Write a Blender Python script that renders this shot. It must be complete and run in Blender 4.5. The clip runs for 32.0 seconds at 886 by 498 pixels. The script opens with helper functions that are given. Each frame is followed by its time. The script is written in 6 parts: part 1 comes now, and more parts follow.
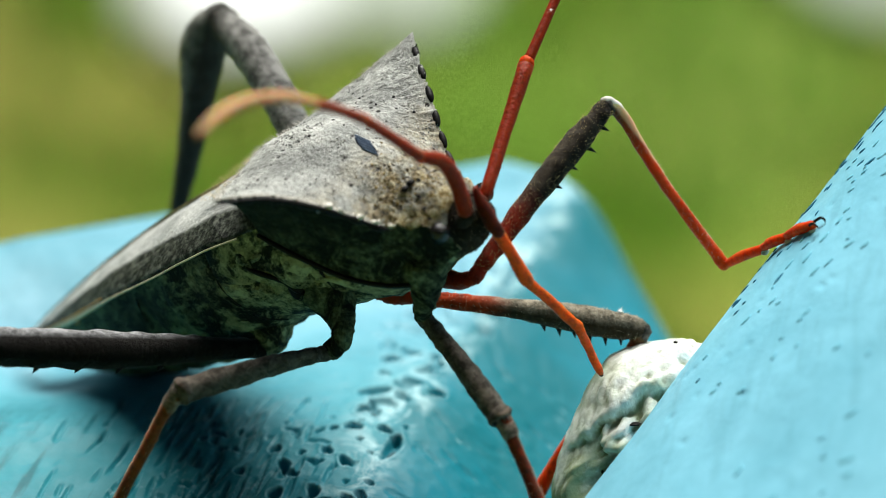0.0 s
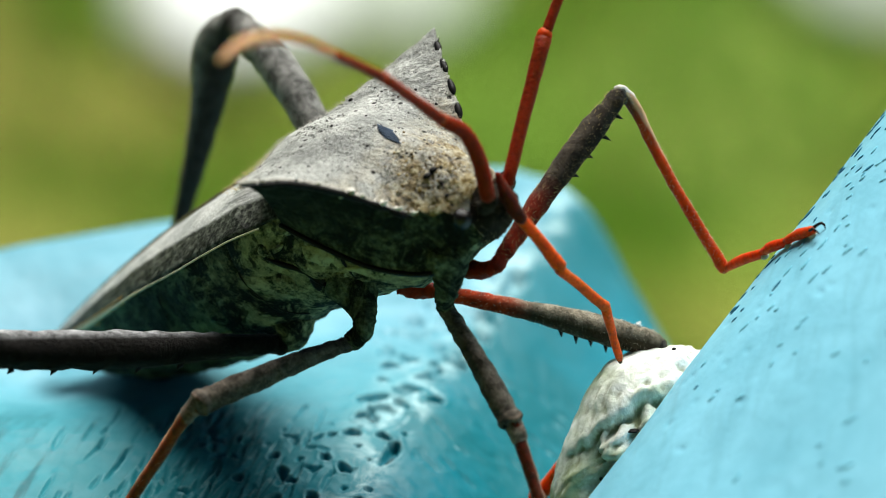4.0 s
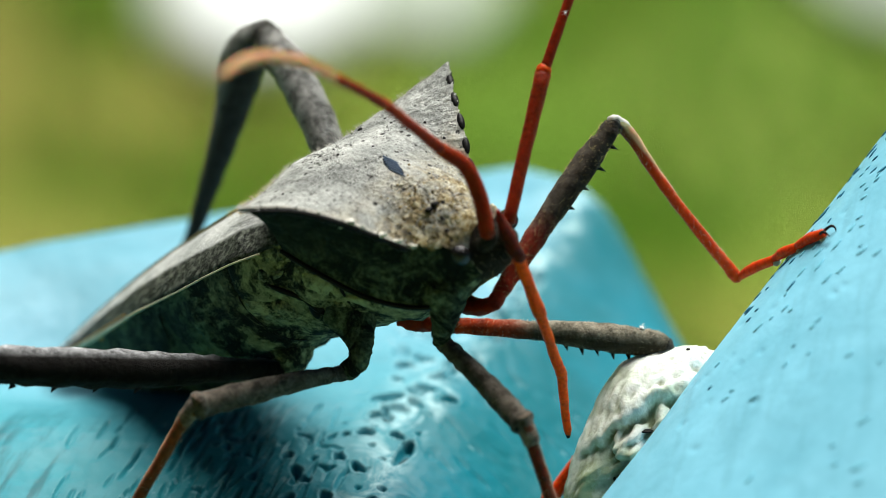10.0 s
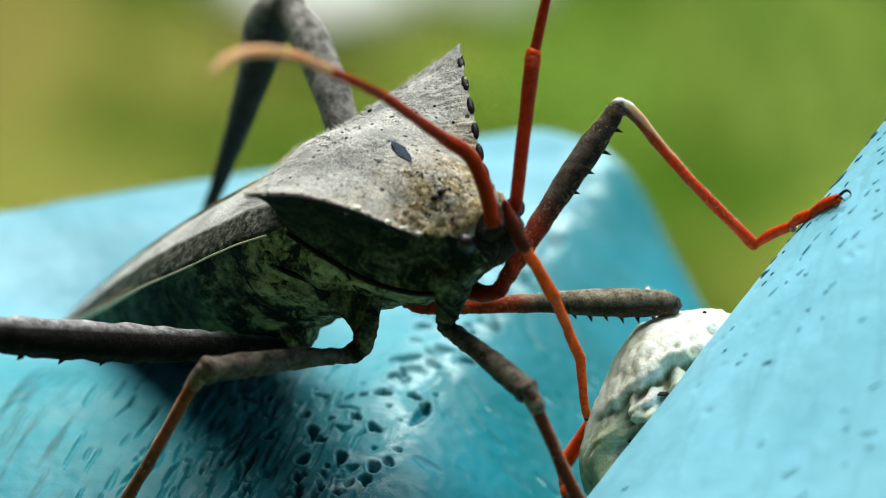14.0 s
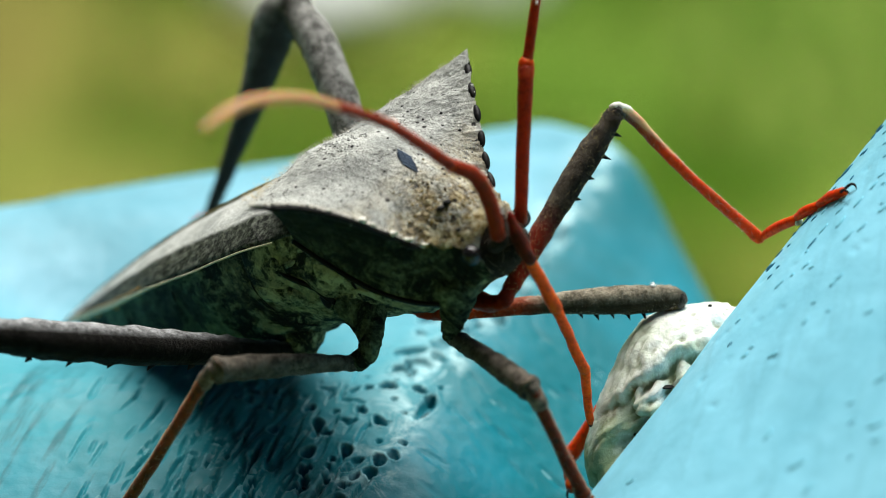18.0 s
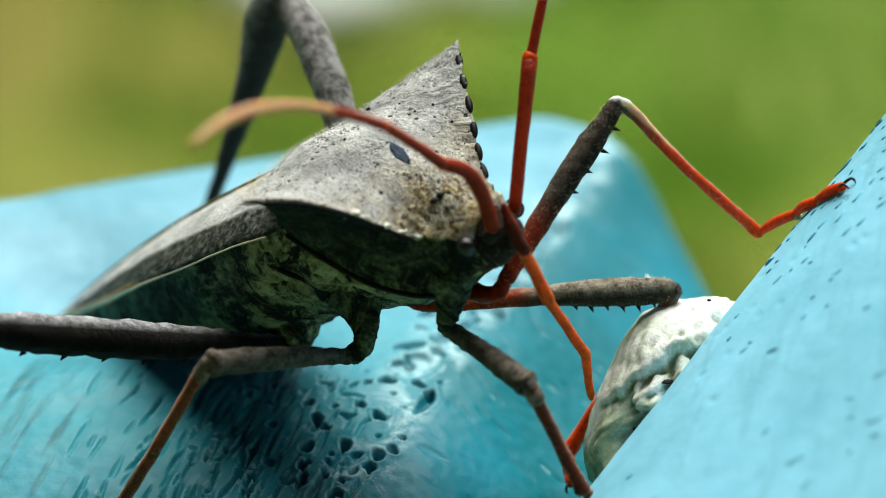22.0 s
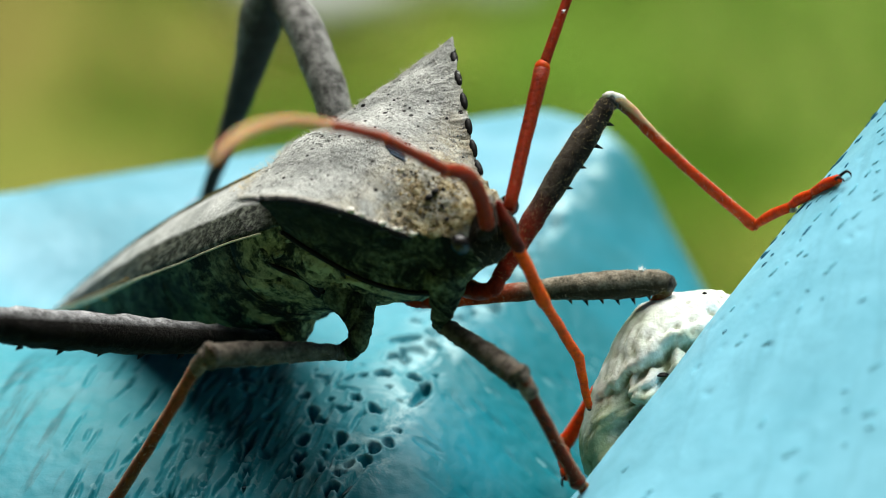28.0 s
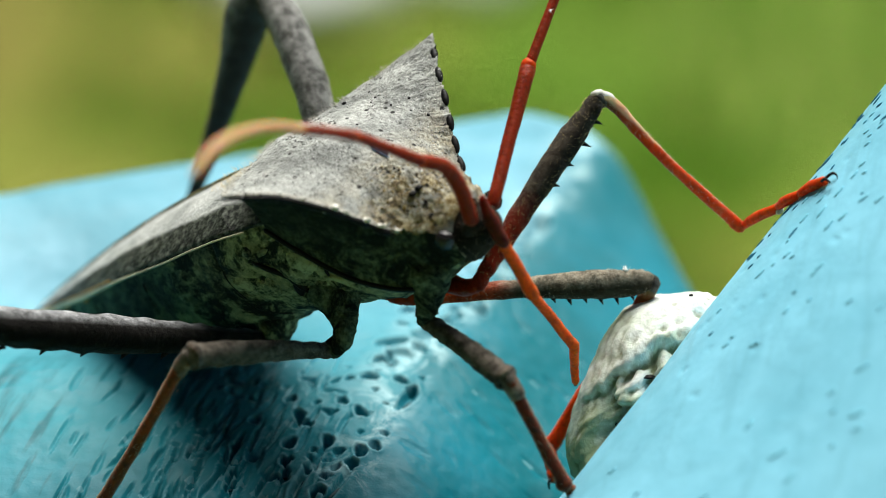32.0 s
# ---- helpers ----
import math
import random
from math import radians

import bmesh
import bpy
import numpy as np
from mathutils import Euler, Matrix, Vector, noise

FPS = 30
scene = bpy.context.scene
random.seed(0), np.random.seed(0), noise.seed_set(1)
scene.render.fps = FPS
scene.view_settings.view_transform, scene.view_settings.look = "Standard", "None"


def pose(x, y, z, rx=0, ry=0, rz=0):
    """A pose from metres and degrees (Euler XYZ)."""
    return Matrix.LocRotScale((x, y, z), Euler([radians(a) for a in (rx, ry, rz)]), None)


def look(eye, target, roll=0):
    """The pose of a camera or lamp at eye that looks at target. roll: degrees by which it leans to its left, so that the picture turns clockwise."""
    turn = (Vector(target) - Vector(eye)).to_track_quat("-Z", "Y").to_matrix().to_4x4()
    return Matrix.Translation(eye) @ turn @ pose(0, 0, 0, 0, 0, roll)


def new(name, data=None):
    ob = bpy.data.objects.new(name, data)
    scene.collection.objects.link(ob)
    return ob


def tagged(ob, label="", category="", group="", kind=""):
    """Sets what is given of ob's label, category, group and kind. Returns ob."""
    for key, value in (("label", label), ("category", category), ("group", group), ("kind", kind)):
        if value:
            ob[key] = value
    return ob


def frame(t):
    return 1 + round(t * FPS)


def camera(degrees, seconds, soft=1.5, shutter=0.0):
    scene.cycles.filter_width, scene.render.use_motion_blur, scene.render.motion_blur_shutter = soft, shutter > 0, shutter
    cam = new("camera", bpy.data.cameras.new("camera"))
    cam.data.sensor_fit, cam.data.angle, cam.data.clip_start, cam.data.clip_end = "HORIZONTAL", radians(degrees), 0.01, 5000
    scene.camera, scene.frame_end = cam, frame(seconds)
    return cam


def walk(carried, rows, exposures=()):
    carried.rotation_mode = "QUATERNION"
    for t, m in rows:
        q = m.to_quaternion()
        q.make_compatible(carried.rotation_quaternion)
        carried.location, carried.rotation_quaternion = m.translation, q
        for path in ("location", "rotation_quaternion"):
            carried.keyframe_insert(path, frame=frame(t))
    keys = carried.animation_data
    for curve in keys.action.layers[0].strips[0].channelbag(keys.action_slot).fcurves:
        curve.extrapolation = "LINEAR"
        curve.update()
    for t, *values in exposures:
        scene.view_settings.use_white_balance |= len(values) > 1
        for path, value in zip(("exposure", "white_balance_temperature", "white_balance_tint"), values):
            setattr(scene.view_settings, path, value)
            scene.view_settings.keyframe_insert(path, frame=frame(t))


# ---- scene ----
from mathutils.bvhtree import BVHTree

cam = camera(12.0, 32.0, soft=0.6, shutter=0.3)
cam.data.dof.use_dof = True
cam.data.dof.focus_distance = 0.1900
cam.data.dof.aperture_fstop = 34.0
walk(cam, [
    (0.0, pose(-0.00250, -0.17492, 0.88157, 65.281, 0, -1.227)),
    (0.5, pose(-0.00250, -0.17492, 0.88157, 65.281, 0, -1.268)),
    (1.0, pose(-0.00250, -0.17492, 0.88157, 65.274, 0, -1.292)),
    (1.5, pose(-0.00250, -0.17492, 0.88157, 65.261, 0, -1.279)),
    (2.0, pose(-0.00250, -0.17492, 0.88157, 65.262, 0, -1.277)),
    (2.5, pose(-0.00250, -0.17492, 0.88157, 65.340, 0, -1.317)),
    (4.5, pose(-0.00250, -0.17492, 0.88157, 65.399, 0, -1.240)),
    (5.0, pose(-0.00250, -0.17492, 0.88157, 65.496, 0, -1.244)),
    (5.5, pose(-0.00250, -0.17492, 0.88157, 65.656, 0, -1.253)),
    (6.0, pose(-0.00250, -0.17492, 0.88157, 65.661, 0, -1.224)),
    (6.5, pose(-0.00250, -0.17492, 0.88157, 65.655, 0, -1.235)),
    (7.0, pose(-0.00250, -0.17492, 0.88157, 65.592, 0, -1.227)),
    (7.5, pose(-0.00250, -0.17492, 0.88157, 65.630, 0, -1.202)),
    (8.0, pose(-0.00250, -0.17492, 0.88157, 65.665, 0, -1.178)),
    (8.5, pose(-0.00250, -0.17492, 0.88157, 65.610, 0, -1.163)),
    (9.0, pose(-0.00244, -0.17492, 0.88157, 65.480, 0, -1.116)),
    (9.5, pose(-0.00228, -0.17492, 0.88157, 65.460, 0, -1.024)),
    (10.0, pose(-0.00204, -0.17492, 0.88157, 65.368, 0, -0.887)),
    (10.5, pose(-0.00175, -0.17492, 0.88157, 65.184, 0, -0.726)),
    (11.0, pose(-0.00142, -0.17492, 0.88157, 65.107, 0, -0.640)),
    (11.5, pose(-0.00108, -0.17492, 0.88157, 65.045, 0, -0.491)),
    (12.0, pose(-0.00075, -0.17492, 0.88157, 65.013, 0, -0.327)),
    (12.5, pose(-0.00046, -0.17492, 0.88157, 65.083, 0, -0.170)),
    (13.0, pose(-0.00022, -0.17492, 0.88157, 65.000, 0, -0.071)),
    (13.5, pose(-0.00006, -0.17492, 0.88157, 64.914, 0, -0.019)),
    (14.0, pose(0.00000, -0.17492, 0.88157, 64.839, 0, 0.038)),
    (14.5, pose(0.00000, -0.17492, 0.88157, 64.755, 0, 0.063)),
    (16.5, pose(0.00000, -0.17492, 0.88157, 64.807, 0, 0.140)),
    (17.0, pose(0.00000, -0.17492, 0.88157, 64.780, 0, 0.117)),
    (17.5, pose(0.00000, -0.17492, 0.88157, 64.749, 0, 0.115)),
    (18.0, pose(0.00000, -0.17492, 0.88157, 64.746, 0, 0.118)),
    (18.5, pose(0.00000, -0.17492, 0.88157, 64.702, 0, 0.141)),
    (19.0, pose(0.00000, -0.17492, 0.88157, 64.723, 0, 0.167)),
    (19.5, pose(0.00000, -0.17492, 0.88157, 64.700, 0, 0.130)),
    (20.0, pose(0.00000, -0.17492, 0.88157, 64.653, 0, 0.143)),
    (20.5, pose(0.00000, -0.17492, 0.88157, 64.684, 0, 0.141)),
    (21.0, pose(0.00000, -0.17492, 0.88157, 64.653, 0, 0.115)),
    (21.5, pose(0.00000, -0.17492, 0.88157, 64.629, 0, 0.105)),
    (22.0, pose(0.00000, -0.17492, 0.88157, 64.673, 0, 0.105)),
    (22.5, pose(0.00000, -0.17492, 0.88157, 64.709, 0, 0.116)),
    (23.0, pose(0.00000, -0.17492, 0.88157, 64.705, 0, 0.082)),
    (23.5, pose(0.00000, -0.17492, 0.88157, 64.684, 0, 0.113)),
    (24.0, pose(0.00000, -0.17492, 0.88157, 64.710, 0, 0.072)),
    (24.5, pose(0.00000, -0.17492, 0.88157, 64.787, 0, 0.064)),
    (26.5, pose(0.00000, -0.17492, 0.88157, 64.583, 0, 0.035)),
    (27.0, pose(0.00000, -0.17492, 0.88157, 64.573, 0, 0.059)),
    (27.5, pose(0.00000, -0.17492, 0.88157, 64.586, 0, 0.051)),
    (28.0, pose(0.00000, -0.17492, 0.88157, 64.580, 0, 0.038)),
    (28.5, pose(0.00000, -0.17492, 0.88157, 64.557, 0, 0.023)),
    (29.0, pose(0.00000, -0.17492, 0.88157, 64.603, 0, -0.015)),
    (29.5, pose(0.00000, -0.17492, 0.88157, 64.612, 0, -0.033)),
    (30.0, pose(0.00000, -0.17492, 0.88157, 64.612, 0, -0.047)),
    (30.5, pose(0.00000, -0.17492, 0.88157, 64.568, 0, -0.095)),
    (31.0, pose(0.00000, -0.17492, 0.88157, 64.587, 0, -0.106)),
    (31.5, pose(0.00000, -0.17492, 0.88157, 64.587, 0, -0.123)),
    (32.0, pose(0.00000, -0.17492, 0.88157, 64.613, 0, -0.167)),
])

# ---- light ----
SUN_TO = Vector((0.14, 0.55, 1.0)).normalized()
world = bpy.data.worlds.new("sky")
scene.world = world
world.use_nodes = True
wt = world.node_tree
sky = wt.nodes.new("ShaderNodeTexSky")
sky.sky_type = "NISHITA"
sky.sun_disc = False
sky.air_density, sky.dust_density, sky.ozone_density = 0.7, 3.0, 1.0
sky.sun_elevation = math.asin(SUN_TO.z)
sky.sun_rotation = math.atan2(SUN_TO.x, SUN_TO.y)
wt.links.new(sky.outputs[0], wt.nodes["Background"].inputs[0])
wt.nodes["Background"].inputs[1].default_value = 0.017
sun = new("sun", bpy.data.lights.new("sun", "SUN"))
sun.data.energy, sun.data.angle, sun.data.color = 7.6, radians(50), (1.0, 0.985, 0.93)
sun.matrix_world = look(Vector((0, 0, 3)) + SUN_TO, (0, 0, 3))
scene.view_settings.exposure = 0.0

# ---- helpers of this scene ----
MM = 0.001
TOP = Vector((0, 0, 0.8))


def mm(p):
    """Millimetres to metres, in a thing's own space."""
    return Vector(p) * MM


def at(p):
    """Millimetres round the insect to metres in the world."""
    return Vector(p) * MM + TOP


def part(name, bm, material, parent, label="", smooth=True):
    """Link a bmesh as one mesh object under a thing or a part."""
    me = bpy.data.meshes.new(name)
    bm.normal_update()
    bm.to_mesh(me)
    bm.free()
    for poly in me.polygons:
        poly.use_smooth = smooth
    me.materials.append(material)
    ob = new(name, me)
    ob.parent = parent
    return tagged(ob, label)


def catmull(pts, steps):
    """Points of a smooth curve through pts; each may hold extra values."""
    pts = [np.array(p, float) for p in pts]
    ext = [2 * pts[0] - pts[1]] + pts + [2 * pts[-1] - pts[-2]]
    out = []
    for i in range(1, len(ext) - 2):
        a, b, c, d = ext[i - 1:i + 3]
        for k in range(steps):
            u = k / steps
            out.append(0.5 * (2 * b + (c - a) * u + (2 * a - 5 * b + 4 * c - d) * u * u + (3 * b - a - 3 * c + d) * u ** 3))
    out.append(pts[-1])
    return out


def sweep(bm, rows, sides=12, steps=4, flat=1.0, rough=0.0, up=(0, 0, 1)):
    """A tube through rows of (x, y, z, radius) in mm, with rounded ends. flat squeezes it across up; rough makes it uneven."""
    c = catmull(rows, steps)
    rings = []
    ref = Vector(up)
    for i, r in enumerate(c):
        p = Vector(r[:3])
        t = (Vector(c[min(i + 1, len(c) - 1)][:3]) - Vector(c[max(i - 1, 0)][:3])).normalized()
        side = t.cross(ref)
        if side.length < 1e-4:
            side = t.orthogonal()
        side.normalize()
        ref = side.cross(t)
        rings.append((p, side, ref.copy(), max(r[3], 0.004), t))
    p, s, u, r, t = rings[0]
    rings.insert(0, (p - t * r * 0.5, s, u, r * 0.55, t))
    p, s, u, r, t = rings[-1]
    rings.append((p + t * r * 0.5, s, u, r * 0.55, t))
    verts = []
    for p, s, u, r, t in rings:
        ring = []
        for k in range(sides):
            a = 2 * math.pi * k / sides
            q = p + (s * math.cos(a) * flat + u * math.sin(a)) * r
            if rough:
                q += (q - p).normalized() * noise.noise(q * 2.3) * rough + (q - p).normalized() * noise.noise(q * 7.0) * rough * 0.6
            ring.append(bm.verts.new(q * MM))
        verts.append(ring)
    for a, b in zip(verts, verts[1:]):
        for k in range(sides):
            bm.faces.new((a[k], a[(k + 1) % sides], b[(k + 1) % sides], b[k]))
    bm.faces.new(verts[0][::-1])
    bm.faces.new(verts[-1])
    return bm


def blob(bm, c, r, seg=12):
    """An ellipsoid at c with half axes r, in mm."""
    r = (r, r, r) if isinstance(r, (int, float)) else r
    m = Matrix.Translation(mm(c)) @ Matrix.Diagonal((r[0] * MM, r[1] * MM, r[2] * MM, 1))
    bmesh.ops.create_uvsphere(bm, u_segments=seg, v_segments=max(6, seg * 2 // 3), radius=1, matrix=m)
    return bm


def thorn(bm, p, d, r, sides=7):
    """A small cone from p along d with base radius r, in mm."""
    p, d = Vector(p), Vector(d)
    m = Matrix.Translation((p + d * 0.5) * MM) @ d.to_track_quat("Z", "Y").to_matrix().to_4x4()
    bmesh.ops.create_cone(bm, cap_ends=True, segments=sides, radius1=r * MM, radius2=r * 0.08 * MM, depth=d.length * MM, matrix=m)
    return bm


def grid(bm, rows):
    """Faces between rows of points in metres."""
    v = [[bm.verts.new(p) for p in row] for row in rows]
    for a, b in zip(v, v[1:]):
        for i in range(len(a) - 1):
            bm.faces.new((a[i], a[i + 1], b[i + 1], b[i]))
    return v


# ---- materials ----
class Tree:
    """A node material with a few short calls."""

    def __init__(self, name, rough=0.5, metal=0.0, spec=0.5):
        self.m = bpy.data.materials.new(name)
        self.m.use_nodes = True
        self.t = self.m.node_tree
        self.b = self.t.nodes["Principled BSDF"]
        self.b.inputs["Roughness"].default_value = rough
        self.b.inputs["Metallic"].default_value = metal
        self.b.inputs["Specular IOR Level"].default_value = spec
        self.co = self.t.nodes.new("ShaderNodeTexCoord").outputs["Object"]

    def link(self, a, b):
        self.t.links.new(a, b)

    def stretch(self, sx, sy, sz, rz=0):
        n = self.t.nodes.new("ShaderNodeMapping")
        n.vector_type = "TEXTURE"
        n.inputs["Scale"].default_value = (1 / sx, 1 / sy, 1 / sz)
        n.inputs["Rotation"].default_value = (0, 0, radians(rz))
        self.link(self.co, n.inputs["Vector"])
        return n.outputs[0]

    def noise(self, scale, detail=4, rough=0.55, co=None, warp=0.0):
        n = self.t.nodes.new("ShaderNodeTexNoise")
        n.inputs["Scale"].default_value, n.inputs["Detail"].default_value = scale, detail
        n.inputs["Roughness"].default_value, n.inputs["Distortion"].default_value = rough, warp
        self.link(co or self.co, n.inputs["Vector"])
        return n.outputs["Fac"]

    def cells(self, scale, feature="F1"):
        n = self.t.nodes.new("ShaderNodeTexVoronoi")
        n.feature = feature
        n.inputs["Scale"].default_value = scale
        self.link(self.co, n.inputs["Vector"])
        return n.outputs["Distance"]

    def ramp(self, fac, *stops):
        n = self.t.nodes.new("ShaderNodeValToRGB")
        el = n.color_ramp.elements
        while len(el) < len(stops):
            el.new(0.5)
        for e, (p, c) in zip(el, stops):
            e.position = p
            e.color = (c, c, c, 1) if isinstance(c, (int, float)) else (*c, 1)
        self.link(fac, n.inputs[0])
        return n.outputs[0]

    def axis(self, which, lo, hi, tilt=0, spin=0):
        """0 to 1 along an axis of the object's space, from lo to hi mm; tilt turns it about x, spin about z."""
        s = self.t.nodes.new("ShaderNodeSeparateXYZ")
        m = self.t.nodes.new("ShaderNodeMapping")
        m.inputs["Rotation"].default_value = (radians(tilt), 0, radians(spin))
        self.link(self.co, m.inputs["Vector"])
        self.link(m.outputs[0], s.inputs[0])
        r = self.t.nodes.new("ShaderNodeMapRange")
        r.inputs["From Min"].default_value, r.inputs["From Max"].default_value = lo * MM, hi * MM
        self.link(s.outputs[which], r.inputs["Value"])
        return r.outputs[0]

    def disc(self, cx, cy, rx, ry):
        """Distance from a point of the ground, 1 on an ellipse with half axes rx and ry in metres."""
        m = self.t.nodes.new("ShaderNodeMapping")
        m.inputs["Location"].default_value = (-cx / rx, -cy / ry, 0)
        m.inputs["Scale"].default_value = (1 / rx, 1 / ry, 0)
        self.link(self.co, m.inputs["Vector"])
        n = self.t.nodes.new("ShaderNodeVectorMath")
        n.operation = "LENGTH"
        self.link(m.outputs[0], n.inputs[0])
        return n.outputs["Value"]

    def mul(self, a, b, op="MULTIPLY"):
        n = self.t.nodes.new("ShaderNodeMath")
        n.operation = op
        for v, i in ((a, 0), (b, 1)):
            if isinstance(v, (int, float)):
                n.inputs[i].default_value = v
            else:
                self.link(v, n.inputs[i])
        return n.outputs[0]

    def mix(self, fac, a, b):
        n = self.t.nodes.new("ShaderNodeMix")
        n.data_type = "RGBA"
        for v, i in ((fac, 0), (a, 6), (b, 7)):
            if isinstance(v, (int, float)):
                n.inputs[i].default_value = v
            elif isinstance(v, tuple):
                n.inputs[i].default_value = (*v, 1)
            else:
                self.link(v, n.inputs[i])
        return n.outputs[2]

    def color(self, c):
        if isinstance(c, tuple):
            self.b.inputs["Base Color"].default_value = (*c, 1)
        else:
            self.link(c, self.b.inputs["Base Color"])
        return self

    def gloss(self, fac):
        self.link(fac, self.b.inputs["Roughness"])
        return self

    def fuzz(self, weight, tint):
        """The soft edge that very short hairs give."""
        self.b.inputs["Sheen Weight"].default_value = weight
        self.b.inputs["Sheen Roughness"].default_value = 0.35
        self.b.inputs["Sheen Tint"].default_value = (*tint, 1)

    def bump(self, fac, height, strength=1.0):
        """height in mm."""
        n = self.t.nodes.new("ShaderNodeBump")
        n.inputs["Strength"].default_value, n.inputs["Distance"].default_value = strength, height * MM
        self.link(fac, n.inputs["Height"])
        if self.b.inputs["Normal"].is_linked:
            self.link(self.b.inputs["Normal"].links[0].from_socket, n.inputs["Normal"])
        self.link(n.outputs[0], self.b.inputs["Normal"])
        return self


def pronotum_material():
    t = Tree("grey_cuticle", 0.72, spec=0.3)
    base = t.mix(t.ramp(t.noise(420, 5), (0.35, 0), (0.68, 1)), (0.27, 0.285, 0.265), (0.70, 0.72, 0.67))
    base = t.mix(t.ramp(t.noise(5200, 3, 0.7), (0.40, 0), (0.58, 1)), t.mix(0.32, base, (0.035, 0.034, 0.030)), base)
    tan = t.mul(t.ramp(t.axis(0, 7.0, 9.6), (0, 0), (1, 1)), t.ramp(t.noise(700, 4), (0.34, 0), (0.56, 1)))
    crust = t.ramp(t.noise(2300, 5, 0.7, warp=0.4), (0.36, (0.035, 0.022, 0.006)), (0.46, (0.26, 0.17, 0.045)), (0.56, (0.50, 0.43, 0.25)), (0.66, (0.74, 0.70, 0.54)))
    base = t.mix(tan, base, crust)
    dots = t.ramp(t.cells(1250), (0.11, 1), (0.17, 0))
    base = t.mix(dots, base, (0.02, 0.018, 0.016))
    t.color(base)
    t.bump(t.noise(4600, 4, 0.75), 0.26).bump(t.cells(1250), 0.16, 0.7).bump(t.noise(900, 3), 0.3, 0.6)
    return t.m


def flank_material():
    t = Tree("flank_cuticle", 0.7, spec=0.10)
    pale = t.mix(t.ramp(t.axis(0, -5, 1.5), (0, 0), (1, 1)), (0.13, 0.19, 0.105), (0.43, 0.46, 0.25))
    a = t.mix(t.ramp(t.noise(620, 9, 0.76, warp=0.25), (0.44, 0), (0.56, 1)), (0.004, 0.009, 0.007), pale)
    a = t.mix(t.ramp(t.noise(190, 3, 0.5), (0.36, 0.7), (0.50, 0)), a, (0.010, 0.020, 0.018))
    a = t.mix(t.ramp(t.noise(2600, 4, 0.7), (0.4, 0), (0.65, 1)), t.mix(0.55, a, (0.012, 0.014, 0.012)), a)
    a = t.mix(t.mul(t.ramp(t.noise(1500, 3, 0.6), (0.56, 0), (0.62, 1)), 0.8), a, (0.004, 0.008, 0.007))
    t.color(a)
    t.bump(t.noise(2600, 5, 0.7), 0.14).bump(t.noise(500, 4), 0.4, 0.6)
    return t.m


def plate_material():
    t = Tree("pale_side_plate", 0.7, spec=0.1)
    a = t.mix(t.ramp(t.noise(1100, 8, 0.75), (0.40, 0), (0.56, 1)), (0.02, 0.026, 0.018), (0.40, 0.43, 0.24))
    t.color(a)
    t.bump(t.noise(2600, 5, 0.7), 0.14)
    return t.m


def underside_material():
    t = Tree("shaded_underside", 0.75, spec=0.06)
    # Near-black towards the top: shade below the shield's overhang put into the colour.
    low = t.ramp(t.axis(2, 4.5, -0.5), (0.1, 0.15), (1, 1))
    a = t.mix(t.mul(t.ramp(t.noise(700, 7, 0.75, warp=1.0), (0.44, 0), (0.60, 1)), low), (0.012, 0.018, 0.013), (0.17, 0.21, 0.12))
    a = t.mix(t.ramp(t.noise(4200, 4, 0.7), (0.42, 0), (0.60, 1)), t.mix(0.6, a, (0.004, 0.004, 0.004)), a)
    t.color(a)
    t.bump(t.noise(4200, 4, 0.75), 0.16).bump(t.noise(900, 5, 0.6), 0.4, 0.7)
    return t.m


def wing_material():
    """Leathery grey, with a speckled dark band along the outer margin; "across" runs from the back's middle (0) to the margin (1)."""
    t = Tree("wing_leather", 0.6, spec=0.15)
    at_node = t.t.nodes.new("ShaderNodeAttribute")
    at_node.attribute_name = "across"
    across = t.mul(at_node.outputs["Fac"], t.mul(t.mul(t.noise(260, 4, 0.6), 0.5, "SUBTRACT"), 0.16), "ADD")
    vein = t.ramp(t.noise(260, 3, 0.5, t.stretch(0.35, 1.6, 1), 0.6), (0.46, 0), (0.5, 1), (0.54, 0))
    a = t.mix(t.ramp(t.noise(600, 5), (0.35, 0), (0.65, 1)), (0.34, 0.355, 0.34), (0.62, 0.63, 0.60))
    a = t.mix(t.mul(vein, 0.5), a, (0.16, 0.155, 0.15))
    band = t.ramp(across, (0.60, 0), (0.66, 1))
    a = t.mix(band, a, t.mix(t.ramp(t.noise(2600, 5, 0.75), (0.46, 0), (0.66, 1)), (0.004, 0.006, 0.004), (0.17, 0.185, 0.15)))
    a = t.mix(t.ramp(across, (0.55, 0), (0.585, 0.4), (0.62, 0)), a, (0.66, 0.66, 0.62))
    a = t.mix(t.ramp(t.noise(6000, 3), (0.4, 0), (0.6, 1)), t.mix(0.3, a, (0.05, 0.05, 0.045)), a)
    t.color(a)
    t.bump(t.noise(6000, 3), 0.06).bump(vein, 0.08, 0.6)
    return t.m


